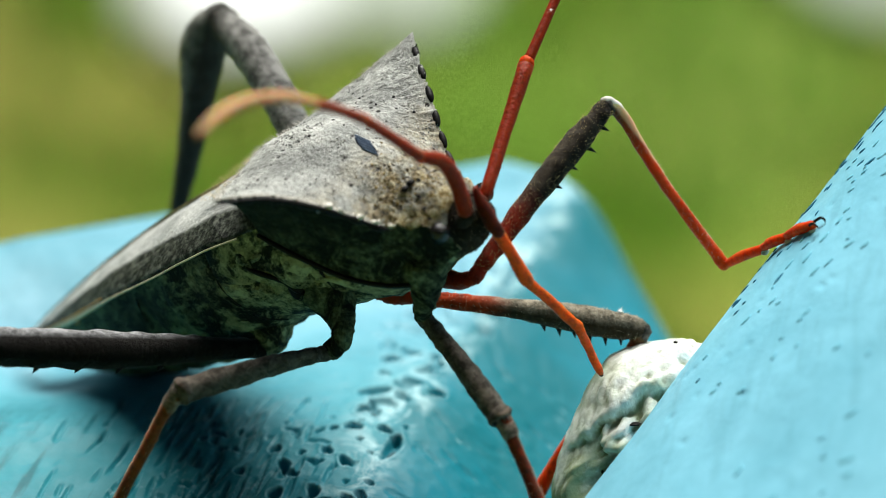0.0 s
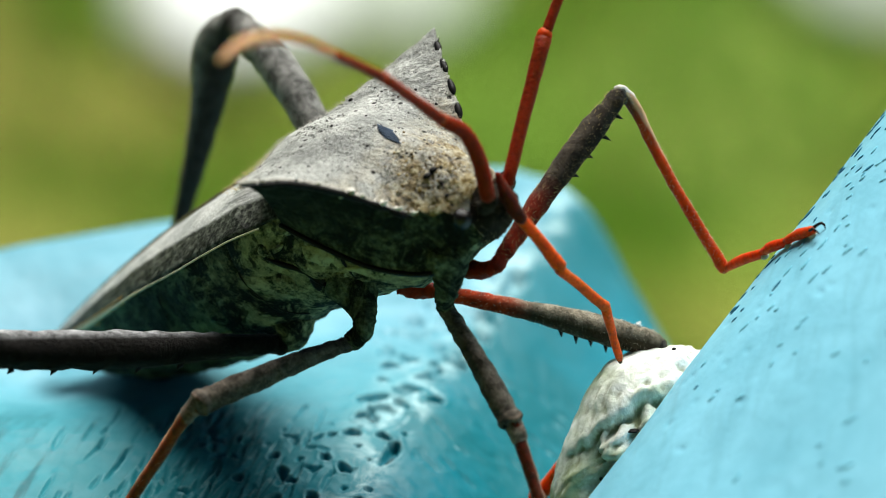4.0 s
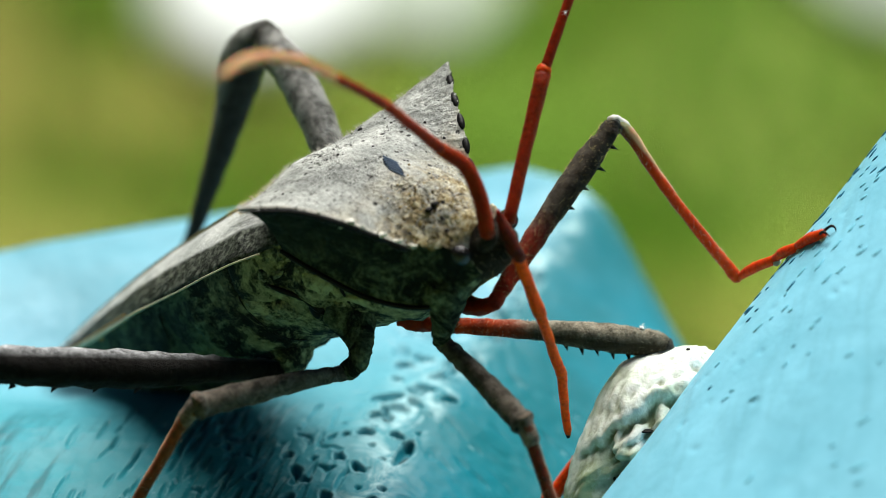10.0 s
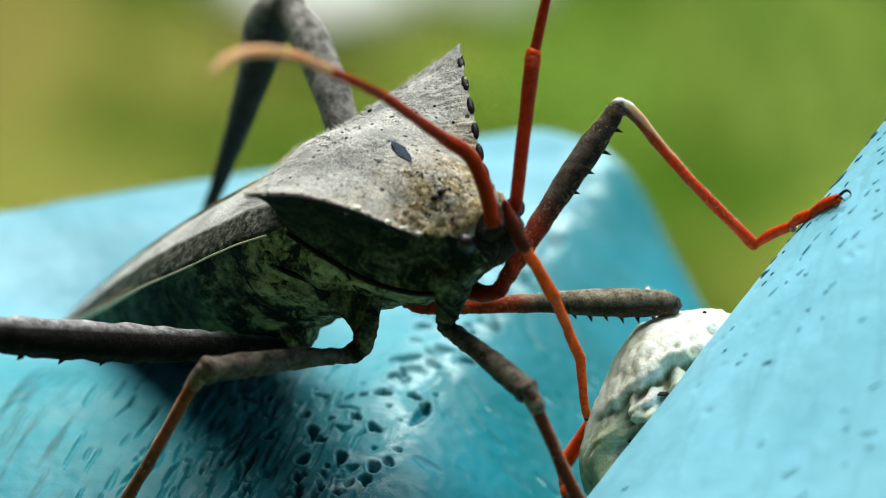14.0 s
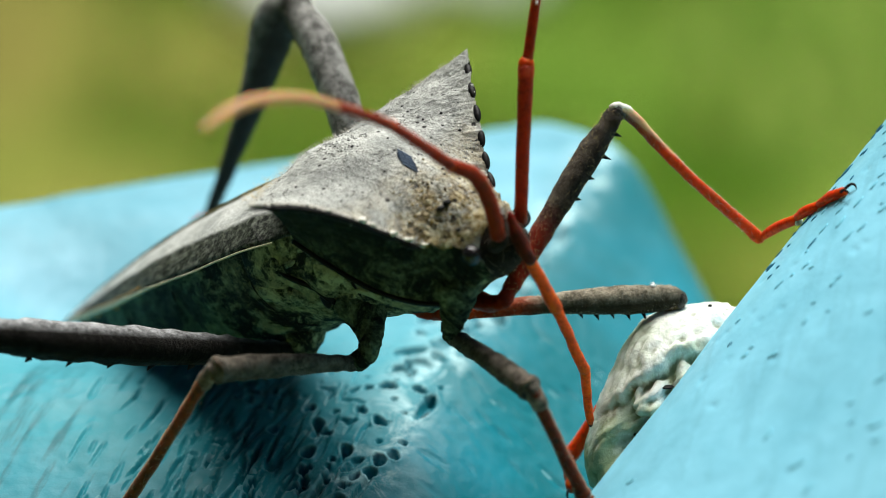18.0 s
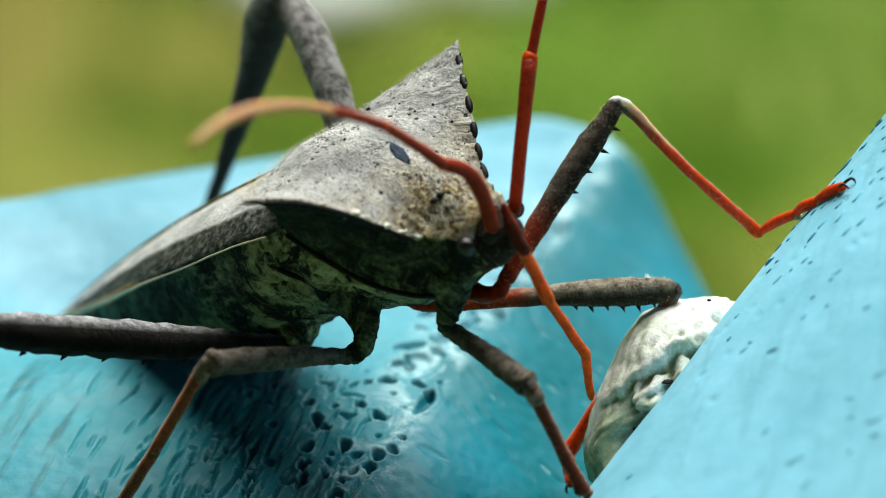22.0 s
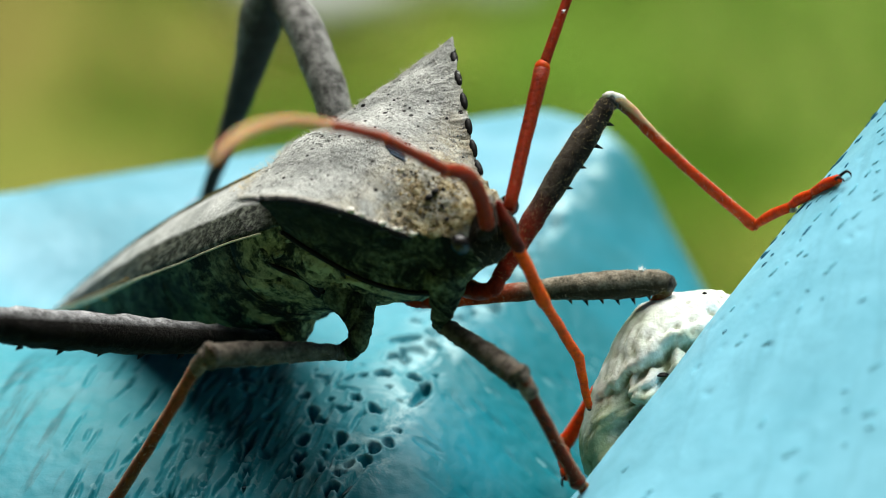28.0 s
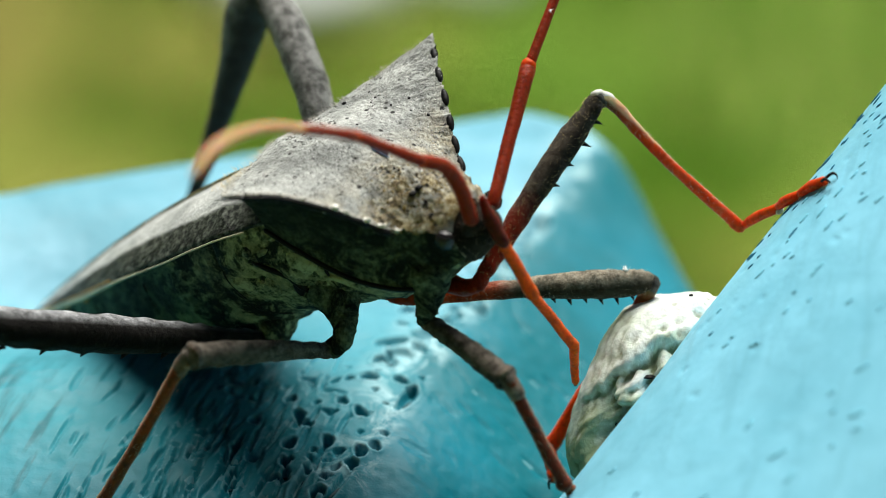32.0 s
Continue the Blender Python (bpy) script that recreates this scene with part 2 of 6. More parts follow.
def leg_material(name, dark, pale, red=None, lo=0.0, hi=1.0, lit_bloom=None):
    """Brown legs with a grey powdery coat, palest on the back of the leg where heights are set, which also paints in
    light from above; red: the colour at the start of the segment, fading from lo to hi mm along it.
    """
    t = Tree(name, 0.68, spec=0.08)
    pale_mask = t.ramp(t.noise(1600, 6, 0.7), (0.38, 0.08), (0.62, 1))
    # Gradient up the leg's back puts light from above into the colour.
    if lit_bloom:
        pale_mask = t.mul(t.mul(pale_mask, 0.15, "ADD"), t.ramp(t.axis(2, *lit_bloom[:2], tilt=lit_bloom[2] if len(lit_bloom) > 2 else 0), (0, lit_bloom[3] if len(lit_bloom) > 3 else 0.05), (1, 1)))
    a = t.mix(pale_mask, dark, pale)
    if red:
        a = t.mix(t.ramp(t.axis(0, lo, hi), (0, 0), (1, 1)), t.mix(t.ramp(t.noise(1500, 4), (0.4, 0), (0.7, 1)), red, tuple(v * 0.35 for v in red)), a)
    a = t.mix(t.ramp(t.noise(9000, 2), (0.40, 0), (0.58, 1)), t.mix(0.3, a, (0.005, 0.004, 0.003)), a)
    a = t.mix(t.mul(t.mul(t.ramp(t.noise(7000, 2, 0.5), (0.58, 0), (0.70, 1)), 0.35), pale_mask), a, tuple(min(0.4, v * 1.4 + 0.02) for v in pale))
    t.color(a)
    t.fuzz(0.10, (1.0, 0.94, 0.82))
    t.bump(t.noise(4200, 5, 0.75), 0.13).bump(t.noise(1300, 4), 0.22, 0.6)
    return t.m


def red_material(name, red, dark, amount=(0.42, 0.7), start=None, crust=None, fuzz=0.05):
    """Thin red limbs that light shines through; start: the colour of their first millimetres; crust: heights in mm
    between which pale fuzz covers the back, coloured to carry its lit edge.
    """
    t = Tree(name, 0.5, spec=0.12)
    a = t.mix(t.ramp(t.noise(3200, 5, 0.65), (amount[0], 0), (amount[1], 1)), red, dark)
    a = t.mix(t.ramp(t.noise(9000, 2), (0.36, 0), (0.5, 1)), t.mix(0.2, a, dark), a)
    if start:
        a = t.mix(t.ramp(t.axis(0, 0.3, 3.2), (0, 0), (1, 1)), t.mix(t.noise(2500, 4), start, tuple(v * 0.4 for v in start)), a)
    if crust:
        # Pale stripe: fuzz, with the backlit edge painted into its colour.
        back = t.mul(t.axis(2, *crust), t.mul(t.mul(t.noise(1800, 4, 0.7), 0.5, "SUBTRACT"), 0.6), "ADD")
        a = t.mix(t.mul(t.ramp(back, (0.45, 0), (0.80, 1)), 0.9), a, (0.55, 0.42, 0.24))
    t.color(a)
    t.b.inputs["Subsurface Weight"].default_value = 0.45
    t.b.inputs["Subsurface Radius"].default_value = (1.1 * MM, 0.12 * MM, 0.02 * MM)
    t.fuzz(fuzz, (1.0, 0.80, 0.5))
    t.b.inputs["Subsurface Scale"].default_value = 1.0
    t.bump(t.noise(5000, 3), 0.06)
    return t.m


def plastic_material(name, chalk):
    """Blue plastic; chalk: how far its pale weathering has spread. On the post it covers the top and stops at the
    ridge; the deeper side and near end also paint in shade.
    """
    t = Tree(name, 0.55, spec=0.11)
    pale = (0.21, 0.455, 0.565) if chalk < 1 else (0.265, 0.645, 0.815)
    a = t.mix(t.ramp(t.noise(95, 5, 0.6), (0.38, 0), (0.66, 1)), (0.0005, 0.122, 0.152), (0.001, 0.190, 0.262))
    wear_and_light = t.ramp(t.noise(160, 6, 0.65, warp=0.6), (0.36, 0.55 if chalk < 1 else 0.72), (0.66, 1))
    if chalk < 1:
        # Pale top and deep side past the ridge: wear, with light and shade painted in.
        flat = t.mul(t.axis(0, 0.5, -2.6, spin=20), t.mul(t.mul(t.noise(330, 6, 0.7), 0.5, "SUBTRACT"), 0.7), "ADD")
        wear_and_light = t.mul(wear_and_light, t.ramp(flat, (0.46, 0.12), (0.76, 1)))
        # Fading towards the near end puts the shade there into the colour.
        wear_and_light = t.mul(wear_and_light, t.ramp(t.axis(1, -10, 12), (0, 0.14), (1, 1)))
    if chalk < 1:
        # Deeper tint at the near end, also painted-in shade.
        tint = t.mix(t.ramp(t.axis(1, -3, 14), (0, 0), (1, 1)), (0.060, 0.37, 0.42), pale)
    a = t.mix(t.mul(wear_and_light, 0.90 if chalk < 1 else 0.95), a, tint if chalk < 1 else pale)
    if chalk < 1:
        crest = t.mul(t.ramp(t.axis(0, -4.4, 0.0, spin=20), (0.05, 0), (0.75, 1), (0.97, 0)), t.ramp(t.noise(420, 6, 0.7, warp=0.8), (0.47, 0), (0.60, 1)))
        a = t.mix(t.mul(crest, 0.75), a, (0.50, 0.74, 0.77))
    a = t.mix(t.mul(t.ramp(t.noise(700, 5, 0.7, warp=0.5), (0.50, 0), (0.70, 1)), 0.06 if chalk < 1 else 0.25), a, pale)
    if chalk < 1:
        rims = t.ramp(t.t.nodes.new("ShaderNodeNewGeometry").outputs["Pointiness"], (0.515, 0), (0.56, 1))
        a = t.mix(t.mul(rims, 0.22), a, (0.42, 0.68, 0.72))
    streak = t.ramp(t.noise(520, 4, 0.65, t.stretch(2.0, 0.16, 1, -18)), (0.54, 0), (0.66, 1))
    if chalk < 1:
        streak = t.mul(t.mul(streak, t.axis(0, -3, -8)), t.axis(1, 5, 1))
    a = t.mix(t.mul(streak, 0.75 if chalk < 1 else 0.12), a, (0.003, 0.085, 0.10))
    t.color(a)
    t.gloss(t.ramp(t.noise(500, 4), (0.3, 0.34), (0.7, 0.52)))
    t.bump(t.noise(700, 5, 0.65), 0.10 if chalk < 1 else 0.04, 0.5).bump(t.noise(2600, 4, 0.7), 0.03, 0.7)
    return t.m


def wart_material():
    """Crusty warts, each of its own tint between dark ochre and cream."""
    t = Tree("tan_wart", 0.8, spec=0.1)
    own = t.t.nodes.new("ShaderNodeNewGeometry").outputs["Random Per Island"]
    a = t.ramp(own, (0.0, (0.016, 0.012, 0.006)), (0.15, (0.10, 0.065, 0.018)), (0.35, (0.32, 0.23, 0.07)), (0.65, (0.50, 0.42, 0.24)), (1.0, (0.80, 0.76, 0.60)))
    t.color(t.mix(t.ramp(t.noise(6000, 3), (0.4, 0), (0.6, 1)), t.mix(0.5, a, (0.05, 0.04, 0.02)), a))
    t.bump(t.noise(6000, 3), 0.05)
    return t.m


def grain_material():
    t = Tree("grey_grain", 0.8, spec=0.1)
    own = t.t.nodes.new("ShaderNodeNewGeometry").outputs["Random Per Island"]
    t.color(t.ramp(own, (0.0, (0.13, 0.134, 0.13)), (0.2, (0.26, 0.265, 0.25)), (0.5, (0.44, 0.45, 0.42)), (1.0, (0.66, 0.66, 0.62))))
    return t.m


def lump_material():
    t = Tree("chalky_crust", 0.8, spec=0.2)
    a = t.mix(t.ramp(t.noise(240, 5, 0.6, warp=0.4), (0.45, 0), (0.66, 1)), (0.92, 0.96, 0.90), (0.44, 0.53, 0.33))
    # Olive increases downwards: algae, plus the lump's lower shade put into the colour.
    algae_and_shade = t.mul(t.axis(2, 797.0, 790.0), t.mul(t.mul(t.noise(330, 5, 0.65), 0.5, "SUBTRACT"), 1.9), "ADD")
    a = t.mix(t.mul(t.ramp(algae_and_shade, (0.30, 0), (0.72, 1)), 0.85), a, (0.25, 0.32, 0.14))
    # Dark olive in concave places paints the shade of the hollows.
    fold_shade = t.ramp(t.t.nodes.new("ShaderNodeNewGeometry").outputs["Pointiness"], (0.46, 1), (0.50, 0))
    a = t.mix(t.mul(fold_shade, 0.8), a, (0.15, 0.17, 0.06))
    t.color(a)
    t.bump(t.noise(900, 5, 0.65), 0.22, 0.7).bump(t.noise(300, 3), 0.5, 0.4)
    return t.m


def plain(name, c, rough=0.5, grain=2000, spec=0.5):
    t = Tree(name, rough, spec=spec)
    t.color(t.mix(t.noise(grain, 3), tuple(v * 0.7 for v in c), tuple(min(1, v * 1.25) for v in c)))
    t.bump(t.noise(grain * 2, 3), 0.04)
    return t.m


def ground_material():
    t = Tree("lawn", 0.9, spec=0.1)
    a = t.mix(t.ramp(t.noise(7, 4, 0.6), (0.38, 0), (0.62, 1)), (0.115, 0.285, 0.012), (0.35, 0.375, 0.07))
    a = t.mix(t.ramp(t.noise(60, 4), (0.35, 0), (0.7, 1)), t.mix(0.4, a, (0.05, 0.06, 0.01)), a)
    patch = t.mul(t.disc(-0.80, 2.0, 0.73, 1.2), t.mul(t.mul(t.noise(2.2, 6, 0.6), 0.5, "SUBTRACT"), 1.7), "ADD")
    soil = t.mul(t.ramp(patch, (0.72, 1), (1.10, 0)), 0.72)
    a = t.mix(soil, a, t.mix(t.noise(40, 4), (0.165, 0.130, 0.030), (0.27, 0.215, 0.06)))
    lush = t.mul(t.disc(0.080, 1.95, 0.075, 0.20), t.mul(t.mul(t.noise(9, 4, 0.6), 0.5, "SUBTRACT"), 1.2), "ADD")
    a = t.mix(t.mul(t.ramp(lush, (0.6, 1), (1.1, 0)), 0.7), a, (0.07, 0.20, 0.010))
    dry = t.mul(t.disc(0.205, 1.95, 0.085, 0.20), t.mul(t.mul(t.noise(9, 4, 0.6), 0.5, "SUBTRACT"), 1.2), "ADD")
    a = t.mix(t.mul(t.ramp(dry, (0.6, 1), (1.1, 0)), 0.65), a, (0.38, 0.50, 0.11))
    t.color(a)
    t.bump(t.noise(300, 4), 8)
    return t.m


GREY = pronotum_material()
FLANK = flank_material()
WING = wing_material()
HEADMAT = leg_material("dark_head", (0.007, 0.006, 0.005), (0.024, 0.018, 0.013))
OLIVE = plain("olive_wing_ridge", (0.13, 0.115, 0.05), 0.6, 2500, 0.2)
AMBER = plain("amber_bead", (0.45, 0.22, 0.02), 0.4, 3000, 0.4)
EDGE = plain("pale_wing_edge", (0.62, 0.56, 0.38), 0.6)
# Height ranges below set where the painted light on each leg's back begins.
BROWN = leg_material("brown_leg", (0.014, 0.010, 0.007), (0.21, 0.18, 0.145), lit_bloom=(-0.2, 0.65, 0, 0.38))
GREYLEG = leg_material("grey_leg", (0.016, 0.015, 0.012), (0.32, 0.32, 0.30), lit_bloom=(0.1, 0.95))
THIGH = leg_material("dark_hind_thigh", (0.003, 0.0025, 0.002), (0.56, 0.57, 0.58), lit_bloom=(0.32, 0.80, -55, 0.0))
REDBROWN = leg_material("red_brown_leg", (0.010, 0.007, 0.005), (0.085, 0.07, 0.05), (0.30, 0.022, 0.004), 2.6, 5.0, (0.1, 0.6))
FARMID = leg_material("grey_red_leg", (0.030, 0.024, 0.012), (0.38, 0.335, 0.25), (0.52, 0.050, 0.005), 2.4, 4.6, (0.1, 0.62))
KNEE = leg_material("pale_knee", (0.06, 0.035, 0.022), (0.32, 0.25, 0.19))
DARKSHIN = red_material("dark_red_shin", (0.13, 0.022, 0.007), (0.035, 0.014, 0.008), fuzz=0.6)
TIBIA = red_material("red_brown_shin", (0.20, 0.055, 0.016), (0.07, 0.028, 0.012), fuzz=0.6)
RED = red_material("orange_red_shin", (0.58, 0.060, 0.002), (0.16, 0.016, 0.002), (0.46, 0.85))
FARSHIN = red_material("grey_to_red_shin", (0.70, 0.075, 0.003), (0.20, 0.024, 0.004), (0.5, 0.8), (0.17, 0.125, 0.06))
FORESHIN = red_material("brown_to_red_shin", (0.56, 0.060, 0.002), (0.14, 0.016, 0.003), (0.46, 0.85), (0.13, 0.06, 0.025), crust=(0.05, 0.42))
DARKRED = red_material("dark_red_feeler", (0.24, 0.021, 0.0015), (0.06, 0.008, 0.002), (0.46, 0.85))
ORANGE = red_material("pale_orange_feeler", (0.56, 0.36, 0.20), (0.46, 0.24, 0.11))
BEAK = red_material("orange_beak", (0.70, 0.105, 0.004), (0.12, 0.022, 0.006), (0.48, 0.88), crust=(0.02, 0.34))
BEAKROOT = red_material("dark_beak_root", (0.10, 0.014, 0.006), (0.012, 0.006, 0.005))
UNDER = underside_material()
PLATE = plate_material()
BLACK = plain("black_horn", (0.008, 0.007, 0.007), 0.5, spec=0.15)
HAIR = plain("golden_hair", (0.62, 0.48, 0.20), 0.6)
WART = wart_material()
GRAIN = grain_material()
CRUSTDARK = plain("dark_brown_crust", (0.030, 0.022, 0.013), 0.8, 3000, 0.1)
FUZZ = plain("pale_fuzz", (0.50, 0.48, 0.42), 0.7)
RIMCHALK = plain("chalky_rim_crust", (0.66, 0.65, 0.58), 0.85, 2600, 0.1)
FLECK = plain("white_fluff", (0.8, 0.8, 0.76), 0.8)
RUST = plain("rusty_hair", (0.48, 0.20, 0.05), 0.6)
PALE = plain("pale_joint", (0.55, 0.47, 0.33), 0.6)
EYE = plain("dark_eye", (0.008, 0.007, 0.007), 0.2, 6000)
BARE = plain("slate_patch", (0.012, 0.018, 0.030), 0.6, 3500, 0.15)
RIB = plain("slate_rib", (0.085, 0.13, 0.20), 0.6, 3500, 0.15)
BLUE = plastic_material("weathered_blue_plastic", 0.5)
PALEBLUE = plastic_material("chalky_blue_plastic", 1.0)
DULL = plain("dark_blue_dent", (0.022, 0.16, 0.26), 0.6, 1500, 0.1)
FAINT = plain("teal_dent", (0.19, 0.55, 0.69), 0.6, 1500, 0.1)
DARKTEAL = plain("dark_teal_marks", (0.010, 0.062, 0.078), 0.6, 1500, 0.2)
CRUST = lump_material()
DARKGREEN = plain("dark_green_spot", (0.03, 0.05, 0.025), 0.8, 1500, 0.1)
LAWN = ground_material()
BOKEH_WHITE = plain("white_bokeh_standin", (0.74, 0.78, 0.76), 0.85, 60)
BOKEH_GREY = plain("grey_green_bokeh_standin", (0.36, 0.42, 0.33), 0.85, 60)
BLADE = plain("grass_blade", (0.20, 0.42, 0.03), 0.6, 30)

# ---- ground ----
bm = bmesh.new()
bmesh.ops.create_grid(bm, x_segments=40, y_segments=40, size=600)
ground = part("ground", bm, LAWN, None, "green lawn with a bare patch of brown earth")
tagged(ground, category="ground", kind="structure")


# Added stones, placed and stretched to pass for blurred light discs in the view.
BOKEH_STONES = [(-0.072, 2.10, 0.062, 0.150, 0.026), (0.022, 2.09, 0.046, 0.085, 0.016), (0.300, 2.13, 0.060, 0.110, 0.020)]


def bokeh_stone(x, y, r, deep, h, material, label):
    """A flat stone with half axes r and deep, h high, standing in for a blurred disc of light."""
    bm = bmesh.new()
    bmesh.ops.create_icosphere(bm, subdivisions=4, radius=1)
    for v in bm.verts:
        v.co *= 1 + 0.14 * noise.noise(v.co * 1.3 + Vector((x * 9, y, 0)))
        v.co = Vector((v.co.x * r, v.co.y * deep, math.copysign(abs(v.co.z) ** 0.6, v.co.z) * h))
    ob = part("stone", bm, material, None)
    ob.location = (x, y, h * 0.55)
    return tagged(ob, label, "stone", "stones in the grass")


for row, mat, text in zip(BOKEH_STONES, (BOKEH_WHITE, BOKEH_GREY, BOKEH_GREY), ("flat whitish stone added to stand in for a bright blurred disc of light", "flat grey-green stone added to stand in for a dim blurred disc of light", "flat grey-green stone added to stand in for a dim blurred disc of light")):
    bokeh_stone(*row, mat, text)


def grass_blades():
    """Short blades on the strip of lawn behind the perch."""
    rnd = random.Random(4)
    verts, faces = [], []
    for _ in range(7000):
        x, y = rnd.uniform(-0.2, 0.5), rnd.uniform(1.25, 2.75)
        far = math.hypot((x - 0.15) / 0.34, (y - 2.0) / 0.75)
        if noise.noise(Vector((x * 7, y * 7, 3))) < -0.25 or far + 0.5 * noise.noise(Vector((x * 5, y * 5, 8))) > 0.95:
            continue
        if any(abs(x - sx) < r + 0.01 and -0.14 < y - sy < deep for sx, sy, r, deep, _ in BOKEH_STONES):
            continue
        a, h, w = rnd.uniform(0, 6.28), rnd.uniform(0.015, 0.05), rnd.uniform(0.0012, 0.0025)
        lean = Vector((rnd.gauss(0, 0.35), rnd.gauss(0, 0.35), 1)) * h
        s = Vector((math.cos(a), math.sin(a), 0)) * w
        p = Vector((x, y, -0.002))
        n = len(verts)
        q = p + lean * 0.55 + Vector((0, 0, h * 0.08))
        verts += [p - s, p + s, q + s * 0.8, q - s * 0.8, p + lean]
        faces += [(n, n + 1, n + 2, n + 3), (n + 3, n + 2, n + 4)]
    me = bpy.data.meshes.new("grass")
    me.from_pydata([tuple(v) for v in verts], [], faces)
    me.materials.append(BLADE)
    return tagged(new("grass", me), "short green grass blades round the stand-in stones", "grass", kind="stuff")


grass_blades()

# ---- the blue perch ----
def softmin(a, b, k):
    h = np.clip(0.5 + 0.5 * (b - a) / k, 0, 1)
    return b * (1 - h) + a * h - k * h * (1 - h)


def beyond(x, y, p, q):
    """Distance past the line from p to q, on its left."""
    d = np.array(q, float) - np.array(p, float)
    d /= np.linalg.norm(d)
    return -d[1] * (x - p[0]) + d[0] * (y - p[1])


def ridge(y):
    """Where the flat top turns down to the sloping side, in mm."""
    return -0.95 + 0.41 * y - 0.003 * np.maximum(0, y) ** 2


def perch_height(x, y):
    """The top of the blue post, in mm: a flat top, a shallow hollow sunk to keep the insect's tail in the camera's
    view, a face that slopes down on one side, rounded rims and a blunt corner.
    """
    top = -8.3 - 0.008 * x - 0.0125 * np.maximum(0, 5.0 - y) ** 2
    z = softmin(top, -8.1 - 0.62 * (x - ridge(y)) - 0.006 * np.maximum(0, 3.0 - y) ** 2, 1.5)
    z = z - 2.7 * np.exp(-((x + 18.5) / 5.0) ** 2 - ((y - 11.0) / 5.5) ** 2)
    z = softmin(z, -8.9 - 1.3 * beyond(x, y, (-20, 23.1), (6.2, 33.5)), 1.6)
    z = softmin(z, -9.2 - 2.2 * beyond(x, y, (9.4, 31), (11.55, 20)), 3.0)
    z = softmin(z, -9.0 - 1.6 * beyond(x, y, (4, 33.9), (10.6, 29.8)), 2.2)
    return softmin(z, -12.0 + 1.2 * (y + 20), 4.0)


def dents():
    """Pits and scratches: centre, half length, half width, turn and depth, in mm."""
    rnd = random.Random(11)
    out = []
    for x, y, r in ((-3.33, -1.83, 0.36), (-4.18, -0.98, 0.33), (-1.52, 0.84, 0.30), (-2.01, 3.02, 0.30), (-2.95, 0.91, 0.36), (-0.46, 1.22, 0.20),
                    (-5.74, -2.69, 0.33), (-6.15, -2.08, 0.34), (-4.78, -3.96, 0.36), (-3.29, -4.64, 0.33), (-2.19, -3.32, 0.24), (-2.65, -4.23, 0.32),
                    (-3.67, -5.39, 0.28), (-0.93, 0.26, 0.28), (-6.54, -4.09, 0.40), (-6.76, -5.30, 0.34), (-6.73, -6.49, 0.36), (-5.17, -7.17, 0.34),
                    (-6.55, -0.88, 0.30), (-4.94, -6.30, 0.24), (-2.46, 2.43, 0.34), (-2.16, -1.08, 0.18)):
        out.append((x, y, r * rnd.uniform(0.65, 0.95), r * rnd.uniform(0.7, 1.0), rnd.uniform(-25, 25), r * rnd.uniform(1.3, 1.8)))
    for _ in range(44):
        y = rnd.uniform(-13, 2)
        x = ridge(y) - 0.8 - abs(rnd.gauss(0, 3.4))
        r = rnd.uniform(0.08, 0.17)
        out.append((x, y, r * rnd.uniform(1.0, 2.4), r, rnd.uniform(-20, 50), r * rnd.uniform(0.7, 1.4)))
    for _ in range(270):
        x, y = rnd.triangular(-18, -4.0, -9), rnd.uniform(-13, 3)
        out.append((x, y, rnd.uniform(0.35, 1.3), rnd.uniform(0.08, 0.13), rnd.gauss(71, 5), rnd.uniform(0.06, 0.19)))
    for _ in range(60):
        y = rnd.uniform(-12, 1)
        x, r = ridge(y) - rnd.uniform(0.4, 9.0), rnd.uniform(0.12, 0.24)
        out.append((x, y, r * rnd.uniform(0.9, 1.5), r, rnd.uniform(-20, 50), r * rnd.uniform(0.8, 1.5)))
    for _ in range(60):
        y = rnd.uniform(2, 19)
        x = ridge(y) + rnd.uniform(-4.5, 0.4)
        out.append((x, y, rnd.uniform(0.25, 0.65), rnd.uniform(0.25, 0.5), rnd.uniform(-40, 60), rnd.uniform(0.16, 0.34)))
    for _ in range(75):
        y = rnd.uniform(-11, 10)
        x = ridge(y) + rnd.uniform(0.8, 7.5)
        out.append((x, y, rnd.uniform(0.3, 0.8), rnd.uniform(0.14, 0.22), rnd.gauss(-30, 14), rnd.uniform(0.02, 0.06)))
    out += [(-1.2, -0.55, 1.15, 0.24, 62, 0.34), (-5.55, -5.6, 2.0, 0.20, 66, 0.28), (-4.35, -6.9, 1.6, 0.20, 62, 0.26), (3.6, 13.5, 0.7, 0.4, 50, 0.5), (5.2, 17.5, 1.5, 0.5, 60, 0.35)]
    return out


